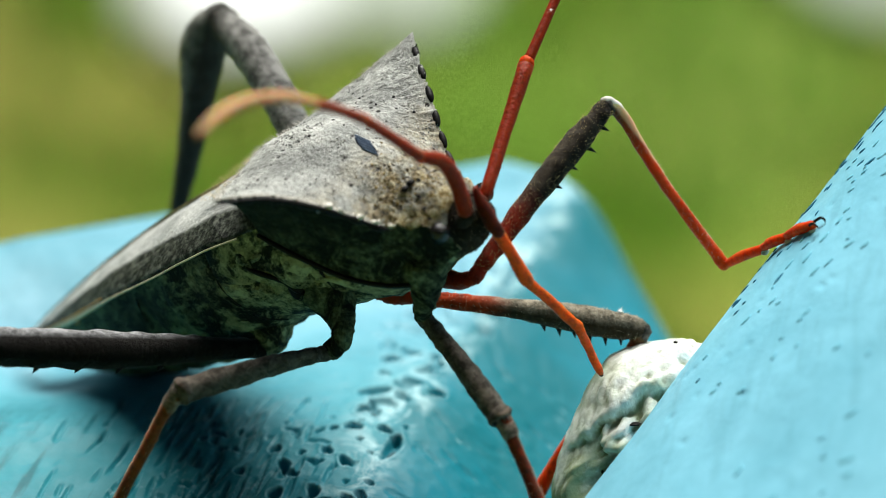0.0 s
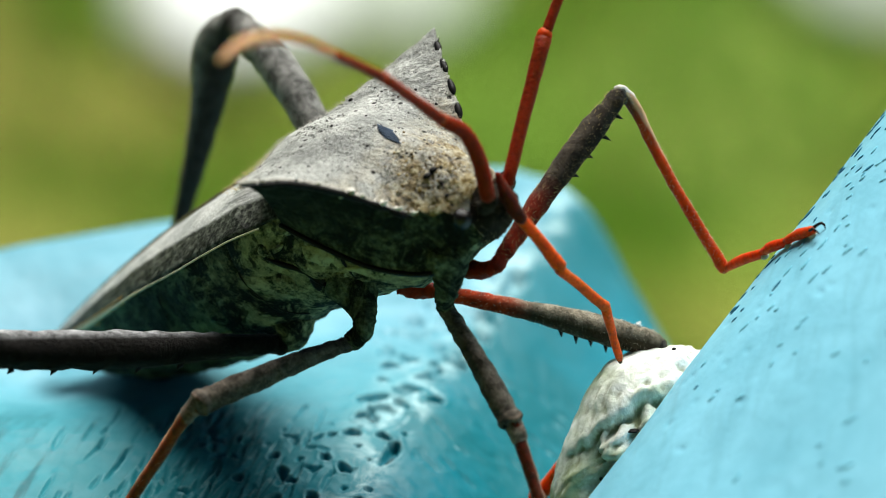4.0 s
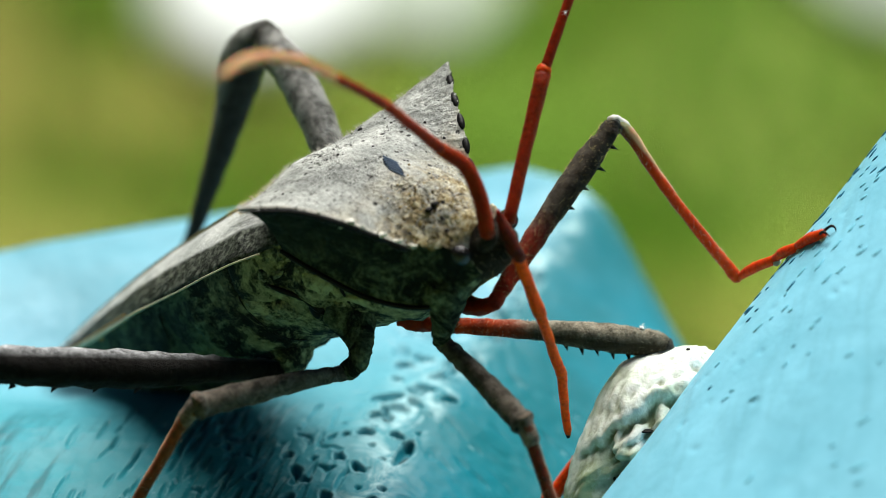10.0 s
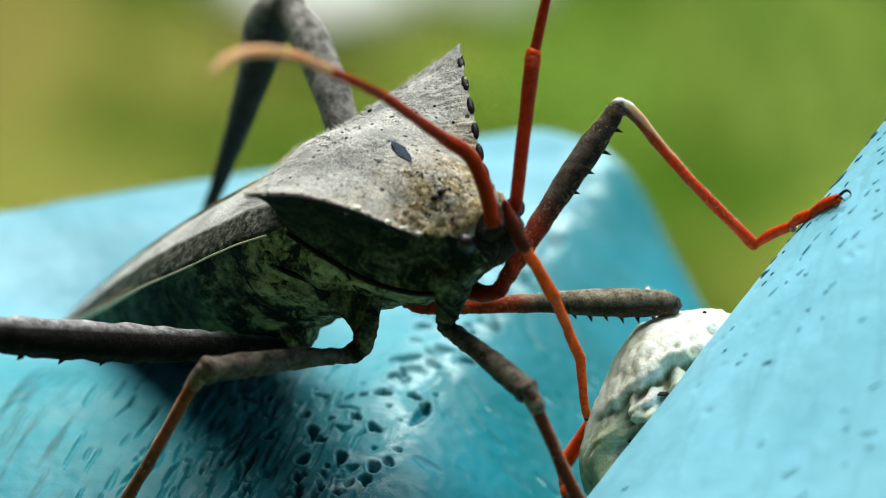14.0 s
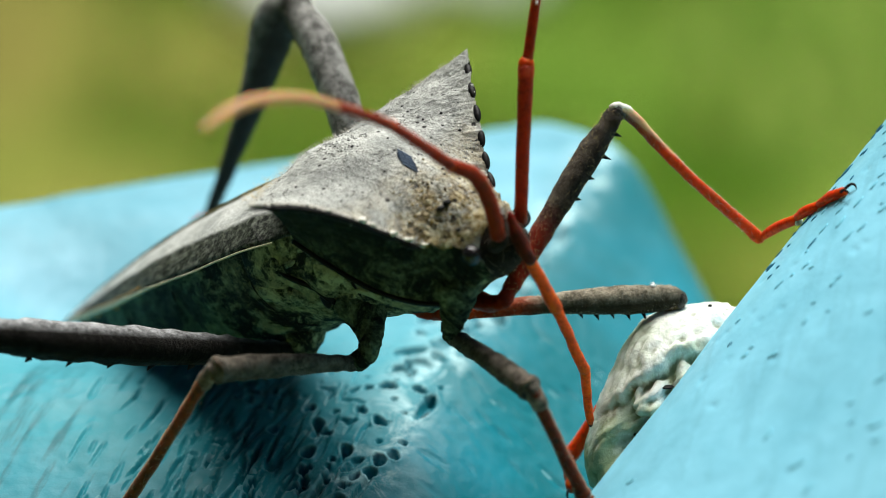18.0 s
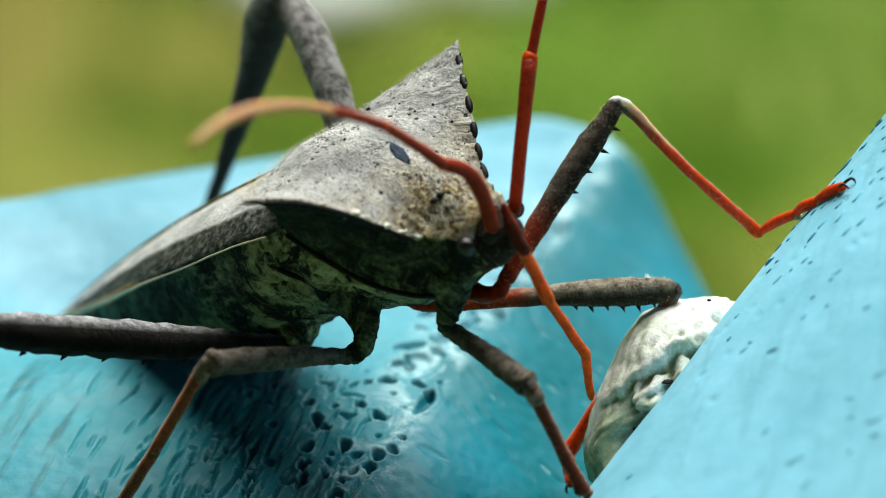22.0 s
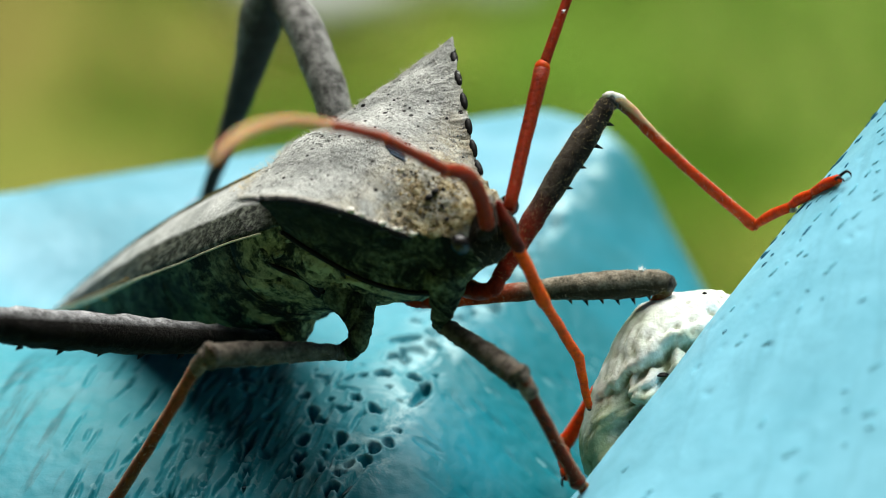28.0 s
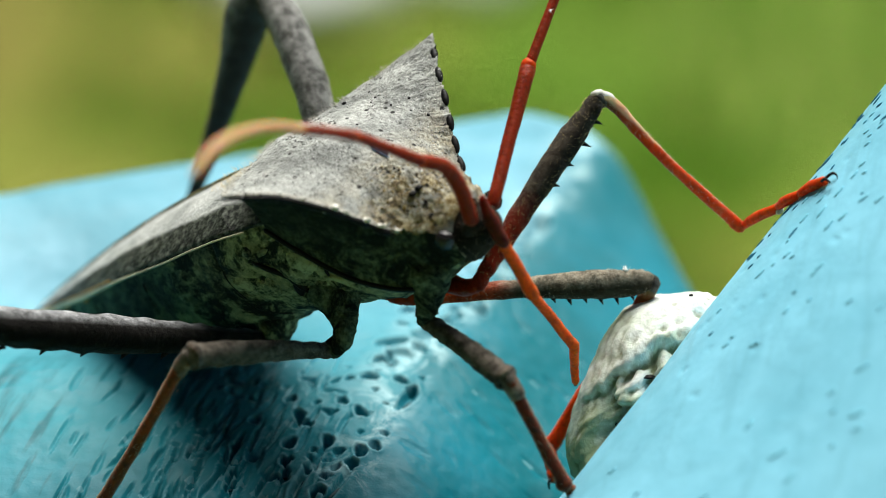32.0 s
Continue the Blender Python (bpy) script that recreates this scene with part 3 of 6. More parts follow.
def blue_post():
    xs = np.concatenate([np.arange(-70, -22, 2.0), np.arange(-22, 9, 0.085), np.arange(9, 30, 0.5)])
    ys = np.concatenate([np.arange(-24, -14, 1.0), np.arange(-14, 9, 0.085), np.arange(9, 38, 0.35)])
    X, Y = np.meshgrid(xs, ys)
    Z = perch_height(X, Y)
    for cx, cy, a, b, turn, deep in dents():
        c, s = math.cos(radians(turn)), math.sin(radians(turn))
        u, v = ((X - cx) * c + (Y - cy) * s) / a, (-(X - cx) * s + (Y - cy) * c) / b
        r = np.sqrt(u * u + v * v)
        r = r * (1 + 0.16 * np.sin(2 * np.arctan2(v, u) + cx * 9) + 0.10 * np.sin(3 * np.arctan2(v, u) + cy * 7))
        wall = np.clip((1.2 - r) / 0.6, 0, 1)
        Z -= 1.15 * deep * wall * wall * (3 - 2 * wall) - 0.10 * deep * np.exp(-((r - 1.38) / 0.22) ** 2)
    for i in range(0, len(ys), 1):
        for j in range(0, len(xs), 1):
            Z[i, j] += 0.12 * noise.noise(Vector((xs[j] * 0.35, ys[i] * 0.35, 0))) + 0.035 * noise.noise(Vector((xs[j] * 1.7, ys[i] * 1.7, 5)))
    Z = np.maximum(Z, -60)
    h, w = X.shape
    verts = np.stack([X, Y, Z], -1).reshape(-1, 3) * MM + np.array(TOP)
    faces = [(i * w + j, i * w + j + 1, (i + 1) * w + j + 1, (i + 1) * w + j) for i in range(h - 1) for j in range(w - 1)]
    rim = list(range(w)) + [i * w + w - 1 for i in range(1, h)] + [(h - 1) * w + j for j in range(w - 2, -1, -1)] + [i * w for i in range(h - 2, 0, -1)]
    n = len(verts)
    foot = verts[rim].copy()
    foot[:, 2] = -0.01
    verts = np.concatenate([verts, foot])
    k = len(rim)
    faces += [(rim[(i + 1) % k], rim[i], n + i, n + (i + 1) % k) for i in range(k)]
    faces.append(tuple(n + i for i in range(k))[::-1])
    floors = []
    for cx, cy, a, b, turn, deep in dents():
        if b > 0.19 and deep > 0.24 and cy < 3:
            floors.append((cx, cy, Z[np.abs(ys - cy).argmin(), np.abs(xs - cx).argmin()] + 0.01, a * 0.5, b * 0.5, turn))
    me = bpy.data.meshes.new("blue_post")
    me.from_pydata([tuple(v) for v in verts], [], faces)
    for p in me.polygons:
        p.use_smooth = len(p.vertices) == 4 and p.index < (h - 1) * (w - 1)
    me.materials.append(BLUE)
    ob = new("blue_post", me)
    # Dark teal discs paint the pits' shade onto their floors.
    for x, y, z, a, b, turn in floors:
        pit = part("pit", blob(bmesh.new(), (0, 0, 0), (a, b, 0.06), 8), DARKTEAL, ob)
        pit.matrix_basis = Matrix.Translation(at((x, y, z))) @ pose(0, 0, 0, 0, 0, turn)
    return tagged(ob, "weathered light-blue plastic post with a pitted, scratched rounded top", "post")


post = blue_post()

# Ends of the bar's outline, fitted to the camera's view.
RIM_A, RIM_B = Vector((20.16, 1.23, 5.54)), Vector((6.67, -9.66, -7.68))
VIEW_LINE = Vector((0.0705, 0.8979, -0.4346))  # line of sight from the camera to the bar's middle


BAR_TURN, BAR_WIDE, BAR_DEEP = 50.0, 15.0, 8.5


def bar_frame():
    """Axis point, axis, side and depth directions of the leaning bar, in mm; its outline is fitted to the camera's view
    and its upper face is turned towards the sky.
    """
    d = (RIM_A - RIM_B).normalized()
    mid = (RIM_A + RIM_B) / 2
    across = VIEW_LINE.cross(d).normalized()
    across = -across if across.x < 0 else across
    back = (VIEW_LINE - d * VIEW_LINE.dot(d)).normalized()
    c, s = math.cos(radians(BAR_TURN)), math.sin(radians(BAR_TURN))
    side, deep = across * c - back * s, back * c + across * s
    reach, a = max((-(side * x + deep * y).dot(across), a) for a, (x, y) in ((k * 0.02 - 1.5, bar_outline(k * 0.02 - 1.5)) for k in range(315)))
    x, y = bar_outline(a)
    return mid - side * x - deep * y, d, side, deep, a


def bar_outline(a):
    ca, sa = math.cos(a), math.sin(a)
    q = (abs(ca) ** 2.6 + abs(sa) ** 2.6) ** (-1 / 2.6)
    return -BAR_WIDE * ca * q, BAR_DEEP * sa * q


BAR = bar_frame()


def bar_point(s, a):
    mid, d, side, back, rim = BAR
    x, y = bar_outline(a)
    return mid + d * s + side * x + back * y


def blue_bar():
    rnd = random.Random(21)
    specks = [(rnd.uniform(-7, 17), BAR[4] - abs(rnd.gauss(0.05, 0.30)), rnd.uniform(0.05, 0.12)) for _ in range(55)]
    specks += [(rnd.uniform(-14, 14), BAR[4] - rnd.uniform(0.3, 1.3), rnd.uniform(0.06, 0.10)) for _ in range(3)]
    bm = bmesh.new()
    ss = np.concatenate([np.arange(-38, -16, 1.0), np.arange(-16, 17, 0.16), np.arange(17, 60, 2.0)])
    aa = np.concatenate([np.arange(-1.55, 0.75, 0.014), np.linspace(0.75, 2 * math.pi - 1.55, 60)])[:-1]
    rows = []
    mid, d, side, back, rim = BAR
    for s in ss:
        row = []
        near = [k for k in specks if abs(k[0] - s) < 1.2]
        for a in aa:
            p = bar_point(s, a)
            axis = mid + d * s
            out = (p - axis).normalized()
            h = 0.10 * noise.noise(p * 0.2) + 0.015 * noise.noise(p * 1.3)
            if a < 0.75:
                for ks, ka, kr in near:
                    u = math.hypot((s - ks) / 1.7 + (a - ka) * 2.5, (a - ka) * 9.0)
                    h -= max(0, 1.2 - u / kr) * kr * 1.1
            row.append((p + out * h) * MM + TOP)
        row.append(row[0])
        rows.append(row)
    v = grid(bm, rows)
    bm.faces.new(v[0][:-1])
    bm.faces.new(v[-1][:-1][::-1])
    bmesh.ops.remove_doubles(bm, verts=bm.verts, dist=1e-6)
    bmesh.ops.recalc_face_normals(bm, faces=bm.faces)
    return tagged(part("blue_bar", bm, PALEBLUE, None), "light-blue plastic bar leaning against the post, specked with dark dents", "bar")


part("scratch", sweep(bmesh.new(), [(*p, 0.05) for p in ((6.41, 26.03, -8.95), (7.28, 25.34, -9.25), (8.30, 23.82, -9.72), (9.47, 21.94, -10.40))], 6, 6), DARKTEAL, post, "thin dark scratch")
part("fibre", sweep(bmesh.new(), [(*p, 0.022) for p in ((3.31, 5.66, -9.30), (3.48, 6.26, -9.06), (3.87, 6.75, -9.06), (4.38, 7.29, -9.30), (4.41, 6.46, -9.44), (4.21, 5.69, -9.63))], 6, 6), FLECK, post, "thin white curled fibre")
bar = blue_bar()


def bar_dents():
    """Dirt-filled dents on the bar's upper face, thickest near its rim."""
    rnd = random.Random(33)
    mid, d, side, back, rim = BAR
    shared = None
    skin = BVHTree.FromPolygons([v.co for v in bar.data.vertices], [f.vertices for f in bar.data.polygons])
    for i in range(150):
        near = i < 105
        s = rnd.triangular(-4, 17, 12) if near else rnd.uniform(-12, 15)
        a = rim - (0.02 + abs(rnd.gauss(0, 0.34)) if near else rnd.uniform(0.2, 1.15))
        p, q, r = bar_point(s, a), bar_point(s, a + 0.01), bar_point(s + 0.1, a)
        u = (r - p).normalized()
        n = u.cross(q - p).normalized()
        n = -n if n.dot(p - mid - d * s) < 0 else n
        u = (u * 0.85 + n.cross(u) * rnd.uniform(-0.9, 0.1)).normalized()
        m = Matrix((u, n.cross(u), n)).transposed().to_4x4()
        hit = skin.ray_cast(at(p + n), -n)[0]
        m.translation = (hit if hit is not None else at(p)) + n * 0.015 * MM
        k = rnd.uniform(0.34, 0.85) * (1 if near else 1.3)
        if shared is None:
            shared = []
            for mat in (DULL, FAINT):
                ob = part("dent", blob(bmesh.new(), (0, 0, 0), (0.36, 0.115, 0.04), 8), mat, bar)
                shared.append(ob.data)
                ob.matrix_basis = m @ Matrix.Diagonal((k, k, 1, 1)) @ Matrix.Translation((0, 0.001 * len(shared), 0))
        ob = new("dent", shared[0 if rim - a < 0.22 + rnd.uniform(-0.1, 0.1) else 1])
        ob.parent = bar
        ob.matrix_basis = m @ Matrix.Diagonal((k * rnd.uniform(0.7, 1.4), k, 1, 1))


bar_dents()


def chalky_lump():
    bm = bmesh.new()
    bmesh.ops.create_icosphere(bm, subdivisions=6, radius=1)
    c = Vector((10.30, -3.84, -6.90))
    mid, d = (RIM_A + RIM_B) / 2, BAR[1]
    # Axes follow the camera's line of sight, and the outline is fitted to it.
    back = (VIEW_LINE - d * VIEW_LINE.dot(d)).normalized()
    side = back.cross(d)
    for v in bm.verts:
        p = v.co.copy()
        f = 1 + 0.05 * noise.noise(p * 1.6) + 0.025 * noise.noise(p * 9)
        front = max(0.0, min(1.0, -0.15 - p.z * 1.4))
        across = p.y * 0.9 - p.x * 0.55 + 0.22 * noise.noise(p * 1.7 + Vector((3, 1, 7))) + 0.12 * noise.noise(p * 5.0)
        for edge, deep in ((-0.50, 0.22), (-0.16, 0.14), (0.12, 0.10)):
            step = max(0.0, min(1.0, (across - edge) / 0.07))
            f -= front * deep * step * step * (3 - 2 * step) * max(0.0, 1 - (across - edge) / 0.42)
        pocket = max(0.0, noise.noise(p * 2.6 + Vector((4, 9, 2))) - 0.06)
        f -= front * 1.1 * pocket * max(0.0, min(1.0, (across + 0.5) * 3))
        f += front * (0.06 * noise.noise(p * 5.0) + 0.035 * noise.noise(p * 11.0) + 0.018 * noise.noise(p * 22.0))
        p *= f
        v.co = (c + d * (p.x * 5.5) + side * (p.y * (2.95 + 0.85 * math.exp(-((p.x - 0.35) / 0.45) ** 2))) + back * (p.z * 2.9)) * MM + TOP
    tree = BVHTree.FromBMesh(bm)
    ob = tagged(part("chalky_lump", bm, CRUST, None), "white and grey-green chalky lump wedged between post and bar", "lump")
    # Flat dark blobs dropped onto the crust along the line of sight.
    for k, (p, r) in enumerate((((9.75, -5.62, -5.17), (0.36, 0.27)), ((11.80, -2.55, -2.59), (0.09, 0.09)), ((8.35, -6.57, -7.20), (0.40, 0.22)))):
        hit, normal = tree.ray_cast(at(p) - VIEW_LINE * 0.02, VIEW_LINE)[:2]
        if hit is None:
            continue
        hole = bmesh.new()
        bmesh.ops.create_icosphere(hole, subdivisions=3, radius=1)
        for v in hole.verts:
            v.co *= 1 + 0.4 * noise.noise(v.co * 1.4 + Vector((k * 5, 0, 0)))
            v.co = Vector((v.co.x * r[0], v.co.y * r[1], v.co.z * 0.09)) * MM
        bmesh.ops.transform(hole, verts=hole.verts, matrix=Matrix.Translation(hit) @ normal.to_track_quat("Z", "Y").to_matrix().to_4x4())
        part("dark_spot", hole, (BLACK, BLACK, DARKGREEN)[k], ob, "dark spot in the crust")
    return ob


chalky_lump()

# ---- the insect ----
BUG_ROWS = [
    (0.0, pose(-0.00533, 0.00062, 0.79998, 11.28, -26.99, -39.86)),
    (0.5, pose(-0.00508, 0.00075, 0.80022, 10.89, -27.62, -39.84)),
    (1.0, pose(-0.00494, 0.00077, 0.80026, 10.65, -27.63, -39.54)),
    (1.5, pose(-0.00475, 0.00066, 0.80031, 10.17, -27.60, -39.40)),
    (2.0, pose(-0.00473, 0.00080, 0.80041, 9.51, -27.88, -39.28)),
    (2.5, pose(-0.00467, 0.00081, 0.80046, 9.58, -28.11, -39.24)),
    (4.5, pose(-0.00422, 0.00079, 0.80049, 8.49, -28.64, -38.76)),
    (5.0, pose(-0.00426, 0.00086, 0.80057, 8.40, -29.42, -39.24)),
    (5.5, pose(-0.00426, 0.00077, 0.80060, 8.50, -29.48, -39.38)),
    (6.0, pose(-0.00437, 0.00083, 0.80055, 8.53, -29.78, -39.78)),
    (6.5, pose(-0.00439, 0.00081, 0.80053, 8.39, -29.68, -39.80)),
    (7.0, pose(-0.00452, 0.00069, 0.80020, 7.96, -28.94, -39.90)),
    (7.5, pose(-0.00455, 0.00058, 0.80008, 8.04, -28.88, -40.14)),
    (8.0, pose(-0.00461, 0.00054, 0.79998, 7.78, -28.62, -40.17)),
    (8.5, pose(-0.00470, 0.00053, 0.79988, 7.82, -28.42, -40.38)),
    (9.0, pose(-0.00475, 0.00040, 0.79967, 7.68, -27.86, -40.34)),
    (9.5, pose(-0.00483, 0.00036, 0.79955, 7.64, -27.48, -40.36)),
    (10.0, pose(-0.00483, 0.00020, 0.79933, 7.55, -26.92, -40.50)),
    (10.5, pose(-0.00491, 0.00028, 0.79926, 7.40, -26.69, -40.35)),
    (11.0, pose(-0.00497, 0.00015, 0.79899, 7.10, -25.97, -40.44)),
    (11.5, pose(-0.00498, 0.00012, 0.79900, 7.22, -26.06, -40.69)),
    (12.0, pose(-0.00509, 0.00003, 0.79876, 7.35, -25.84, -40.64)),
    (12.5, pose(-0.00518, -0.00000, 0.79866, 7.75, -25.62, -40.73)),
    (13.0, pose(-0.00519, -0.00006, 0.79861, 7.73, -25.54, -40.80)),
    (13.5, pose(-0.00527, -0.00005, 0.79851, 7.91, -25.42, -40.83)),
    (14.0, pose(-0.00530, -0.00011, 0.79850, 8.10, -25.44, -40.95)),
    (14.5, pose(-0.00529, -0.00018, 0.79851, 8.46, -25.46, -41.06)),
    (16.5, pose(-0.00527, -0.00032, 0.79811, 8.94, -24.49, -41.61)),
    (17.0, pose(-0.00527, -0.00027, 0.79820, 9.35, -24.73, -41.80)),
    (17.5, pose(-0.00519, -0.00037, 0.79803, 9.20, -24.18, -41.85)),
    (18.0, pose(-0.00526, -0.00034, 0.79803, 9.39, -24.29, -41.91)),
    (18.5, pose(-0.00527, -0.00033, 0.79788, 9.44, -24.04, -41.86)),
    (19.0, pose(-0.00530, -0.00035, 0.79788, 9.60, -24.04, -41.88)),
    (19.5, pose(-0.00534, -0.00033, 0.79801, 9.89, -24.38, -42.05)),
    (20.0, pose(-0.00538, -0.00033, 0.79801, 9.89, -24.38, -42.04)),
    (20.5, pose(-0.00541, -0.00036, 0.79805, 10.11, -24.50, -42.22)),
    (21.0, pose(-0.00545, -0.00041, 0.79808, 10.03, -24.54, -42.03)),
    (21.5, pose(-0.00546, -0.00040, 0.79807, 9.91, -24.52, -41.85)),
    (22.0, pose(-0.00550, -0.00039, 0.79814, 10.01, -24.61, -41.57)),
    (22.5, pose(-0.00547, -0.00047, 0.79815, 10.30, -24.72, -41.99)),
    (23.0, pose(-0.00548, -0.00054, 0.79816, 10.43, -24.60, -41.82)),
    (23.5, pose(-0.00554, -0.00040, 0.79813, 10.16, -24.75, -41.44)),
    (24.0, pose(-0.00553, -0.00043, 0.79810, 9.88, -24.67, -41.44)),
    (24.5, pose(-0.00557, -0.00036, 0.79809, 9.81, -24.82, -41.25)),
    (26.5, pose(-0.00550, -0.00048, 0.79798, 10.07, -24.22, -41.60)),
    (27.0, pose(-0.00550, -0.00049, 0.79794, 10.26, -24.26, -41.70)),
    (27.5, pose(-0.00552, -0.00037, 0.79796, 10.37, -24.46, -41.69)),
    (28.0, pose(-0.00555, -0.00029, 0.79795, 10.10, -24.36, -41.60)),
    (28.5, pose(-0.00561, -0.00023, 0.79800, 10.20, -24.17, -41.43)),
    (29.0, pose(-0.00564, -0.00016, 0.79806, 10.13, -24.43, -41.07)),
    (29.5, pose(-0.00567, -0.00006, 0.79813, 10.11, -24.89, -40.99)),
    (30.0, pose(-0.00565, -0.00014, 0.79824, 10.21, -24.94, -41.09)),
    (30.5, pose(-0.00571, -0.00010, 0.79822, 10.08, -24.97, -40.93)),
    (31.0, pose(-0.00570, -0.00012, 0.79818, 10.06, -24.85, -40.89)),
    (31.5, pose(-0.00571, -0.00021, 0.79814, 10.14, -24.66, -40.78)),
    (32.0, pose(-0.00572, -0.00024, 0.79814, 10.26, -24.73, -40.82)),
]
REST = dict(BUG_ROWS)[13.0]
bug = tagged(new("leaf_footed_bug"), "grey-brown leaf-footed bug with orange-red legs standing on the blue post", "insect")
bug.matrix_world = REST

SECTIONS = [(-20.4, 0.06, -0.25, -0.3, -0.36), (-19.3, 0.40, 0.14, -0.07, -0.45), (-18.0, 0.85, 0.56, 0.12, -1.1), (-16, 1.4, 1.22, 0.5, -2.3), (-13, 2.4, 2.2, 1.1, -3.1), (-8, 3.8, 3.5, 2.2, -3.3), (-4, 4.3, 4.3, 2.8, -3.2), (-2.2, 4.3, 4.6, 3.1, -2.6),
            (0, 4.3, 4.9, 3.4, -2.05), (3, 4.0, 4.9, 3.5, -1.95), (6, 3.2, 3.6, 2.0, -2.3), (9, 2.1, 2.1, 0.6, -1.8), (10.6, 1.4, 1.4, 0.3, -1.1)]


def body_section(x):
    """Half width, top, rim and bottom heights of the trunk at x, in mm."""
    s = np.array(SECTIONS)
    return [float(np.interp(x, s[:, 0], s[:, i])) for i in range(1, 5)]


def trunk(name, x0, x1, step, material):
    bm = bmesh.new()
    rows = []
    for x in np.arange(x0, x1 + step / 2, step):
        x = float(x)
        w, top, rim, low = body_section(x)
        ring = []
        for k in range(49):
            a = 2 * math.pi * k / 48
            ca, sa = math.cos(a), math.sin(a)
            y = w * math.copysign(abs(ca) ** 0.8, ca)
            z = rim + (top - rim - 0.25) * sa ** 1.3 if sa >= 0 else rim - (rim - low) * abs(sa) ** 0.8
            p = Vector((x, y, z))
            n = 0.16 * noise.noise(p * 0.9) + 0.12 * noise.noise(p * 2.2) + 0.05 * noise.noise(p * 5.5)
            if sa < 0:
                n += 0.12 * abs(math.sin(x * 1.45)) * -sa if x < 0 else 0.2 * noise.noise(Vector((x * 0.7, y, z * 0.5)))
            if sa > 0:
                p.y *= 0.96
                n *= 0.12
            ring.append((p + Vector((0, ca, sa)) * n) * MM)
        rows.append(ring)
    v = grid(bm, rows)
    bm.faces.new([*v[0][:-1]][::-1])
    bm.faces.new(v[-1][:-1])
    bmesh.ops.remove_doubles(bm, verts=bm.verts, dist=1e-7)
    bmesh.ops.recalc_face_normals(bm, faces=bm.faces)
    return part(name, bm, material, bug)


def flank_point(x, z, sign=-1, out=0.02):
    """A place on the trunk's side at x and z, in mm."""
    w, top, rim, low = body_section(x)
    if z >= rim:
        y = w
    else:
        sa = min(1.0, (rim - z) / (rim - low)) ** (1 / 0.8)
        y = w * math.sqrt(max(0.0, 1 - sa * sa)) ** 0.8
    return (x, sign * (y + out), z)


def flank_seams():
    """Dark joints between the plates of the trunk's sides."""
    lines = [[(1.3, 2.0), (1.74, 1.64), (2.56, 0.95), (2.92, 0.03), (3.14, -0.7), (3.3, -1.4)], [(4.95, 1.3), (4.85, 1.06), (4.7, 0.41), (4.6, -0.44), (4.5, -1.0)],
             [(-0.6, 2.6), (-0.7, 1.0), (-0.3, -0.8), (0.0, -1.6)], [(-3.6, 2.2), (-3.8, 0.6), (-3.5, -1.4), (-3.0, -2.6)],
             [(-6.6, 1.9), (-6.8, 0.4), (-6.5, -1.4), (-6.1, -2.6)], [(-9.6, 1.4), (-9.8, 0.0), (-9.5, -1.4), (-9.2, -2.3)], [(-12.4, 0.9), (-12.5, -0.4), (-12.2, -1.7)]]
    for sign in (-1, 1):
        for i, line in enumerate(lines):
            r = (0.12, 0.06)[i] if i < 2 else 0.035
            rows = [(*flank_point(x, z, sign, 0.0), r * (0.5 if k in (0, len(line) - 1) else 1)) for k, (x, z) in enumerate(line)]
            part("seam", sweep(bmesh.new(), rows, 6, 5, rough=0.05), BLACK, bug, "dark joint between side plates")
        # Flat black patches paint the shade of hollows that aren't modelled.
        for (x, z), r in (((2.75, 0.25), (0.50, 0.10, 0.42)), ((3.0, -0.75), (0.30, 0.10, 0.34))):
            bm = blob(bmesh.new(), (0, 0, 0), r, 20)
            for v in bm.verts:
                v.co *= 1 + 0.55 * noise.noise(v.co / MM * 2.6 + Vector((x, z, sign)))
            bmesh.ops.transform(bm, verts=bm.verts, matrix=Matrix.Translation(mm(flank_point(x, z, sign, -0.05))))
            part("hollow", bm, BLACK, bug, "black patch painting a hollow's shade above the leg's root")


flank_seams()


def side_plates():
    """Pale raised patches between the joints of the near and far side."""
    spots = [((1.35, -4.20, 2.45), 0.34, 0.36, 0), ((6.1, -3.20, -0.50), 1.9, 0.42, -28), ((0.1, -4.20, 1.0), 1.0, 0.55, -15), ((3.75, -4.00, 1.35), 0.9, 0.5, -45),
             ((2.1, -4.20, 2.3), 0.35, 0.16, 10), ((1.3, -4.00, 0.45), 0.7, 0.5, -50), ((3.95, -3.80, -0.1), 0.55, 0.6, 70), ((2.95, -4.1, 3.05), 0.4, 0.25, -40)]
    for sign in (-1, 1):
        for i, (p, a, b, turn) in enumerate(spots):
            c, s = math.cos(radians(turn)), math.sin(radians(turn))
            bm = bmesh.new()
            rows = []
            for j in range(11):
                row = []
                for k in range(11):
                    u, v = j / 5 - 1, k / 5 - 1
                    r = max(abs(u), abs(v)) / max(1e-6, math.hypot(u, v)) if (u or v) else 1
                    u, v = u * r, v * r
                    edge = 1 + 0.45 * noise.noise(Vector((u * 2 + i * 7, v * 2, i)))
                    x = p[0] + (u * a * c - v * b * s) * edge
                    z = p[2] + (u * a * s + v * b * c) * edge
                    h = 0.16 - 0.24 * (u * u + v * v) ** 1.5 + 0.05 * noise.noise(Vector((x * 3, z * 3, i)))
                    row.append(mm(flank_point(x, z, sign, h)))
                rows.append(row)
            grid(bm, rows)
            bmesh.ops.recalc_face_normals(bm, faces=bm.faces)
            part("side_plate", bm, PLATE, bug, "pale greenish side plate")


side_plates()
trunk("abdomen", -20.4, -0.6, 0.3, FLANK)
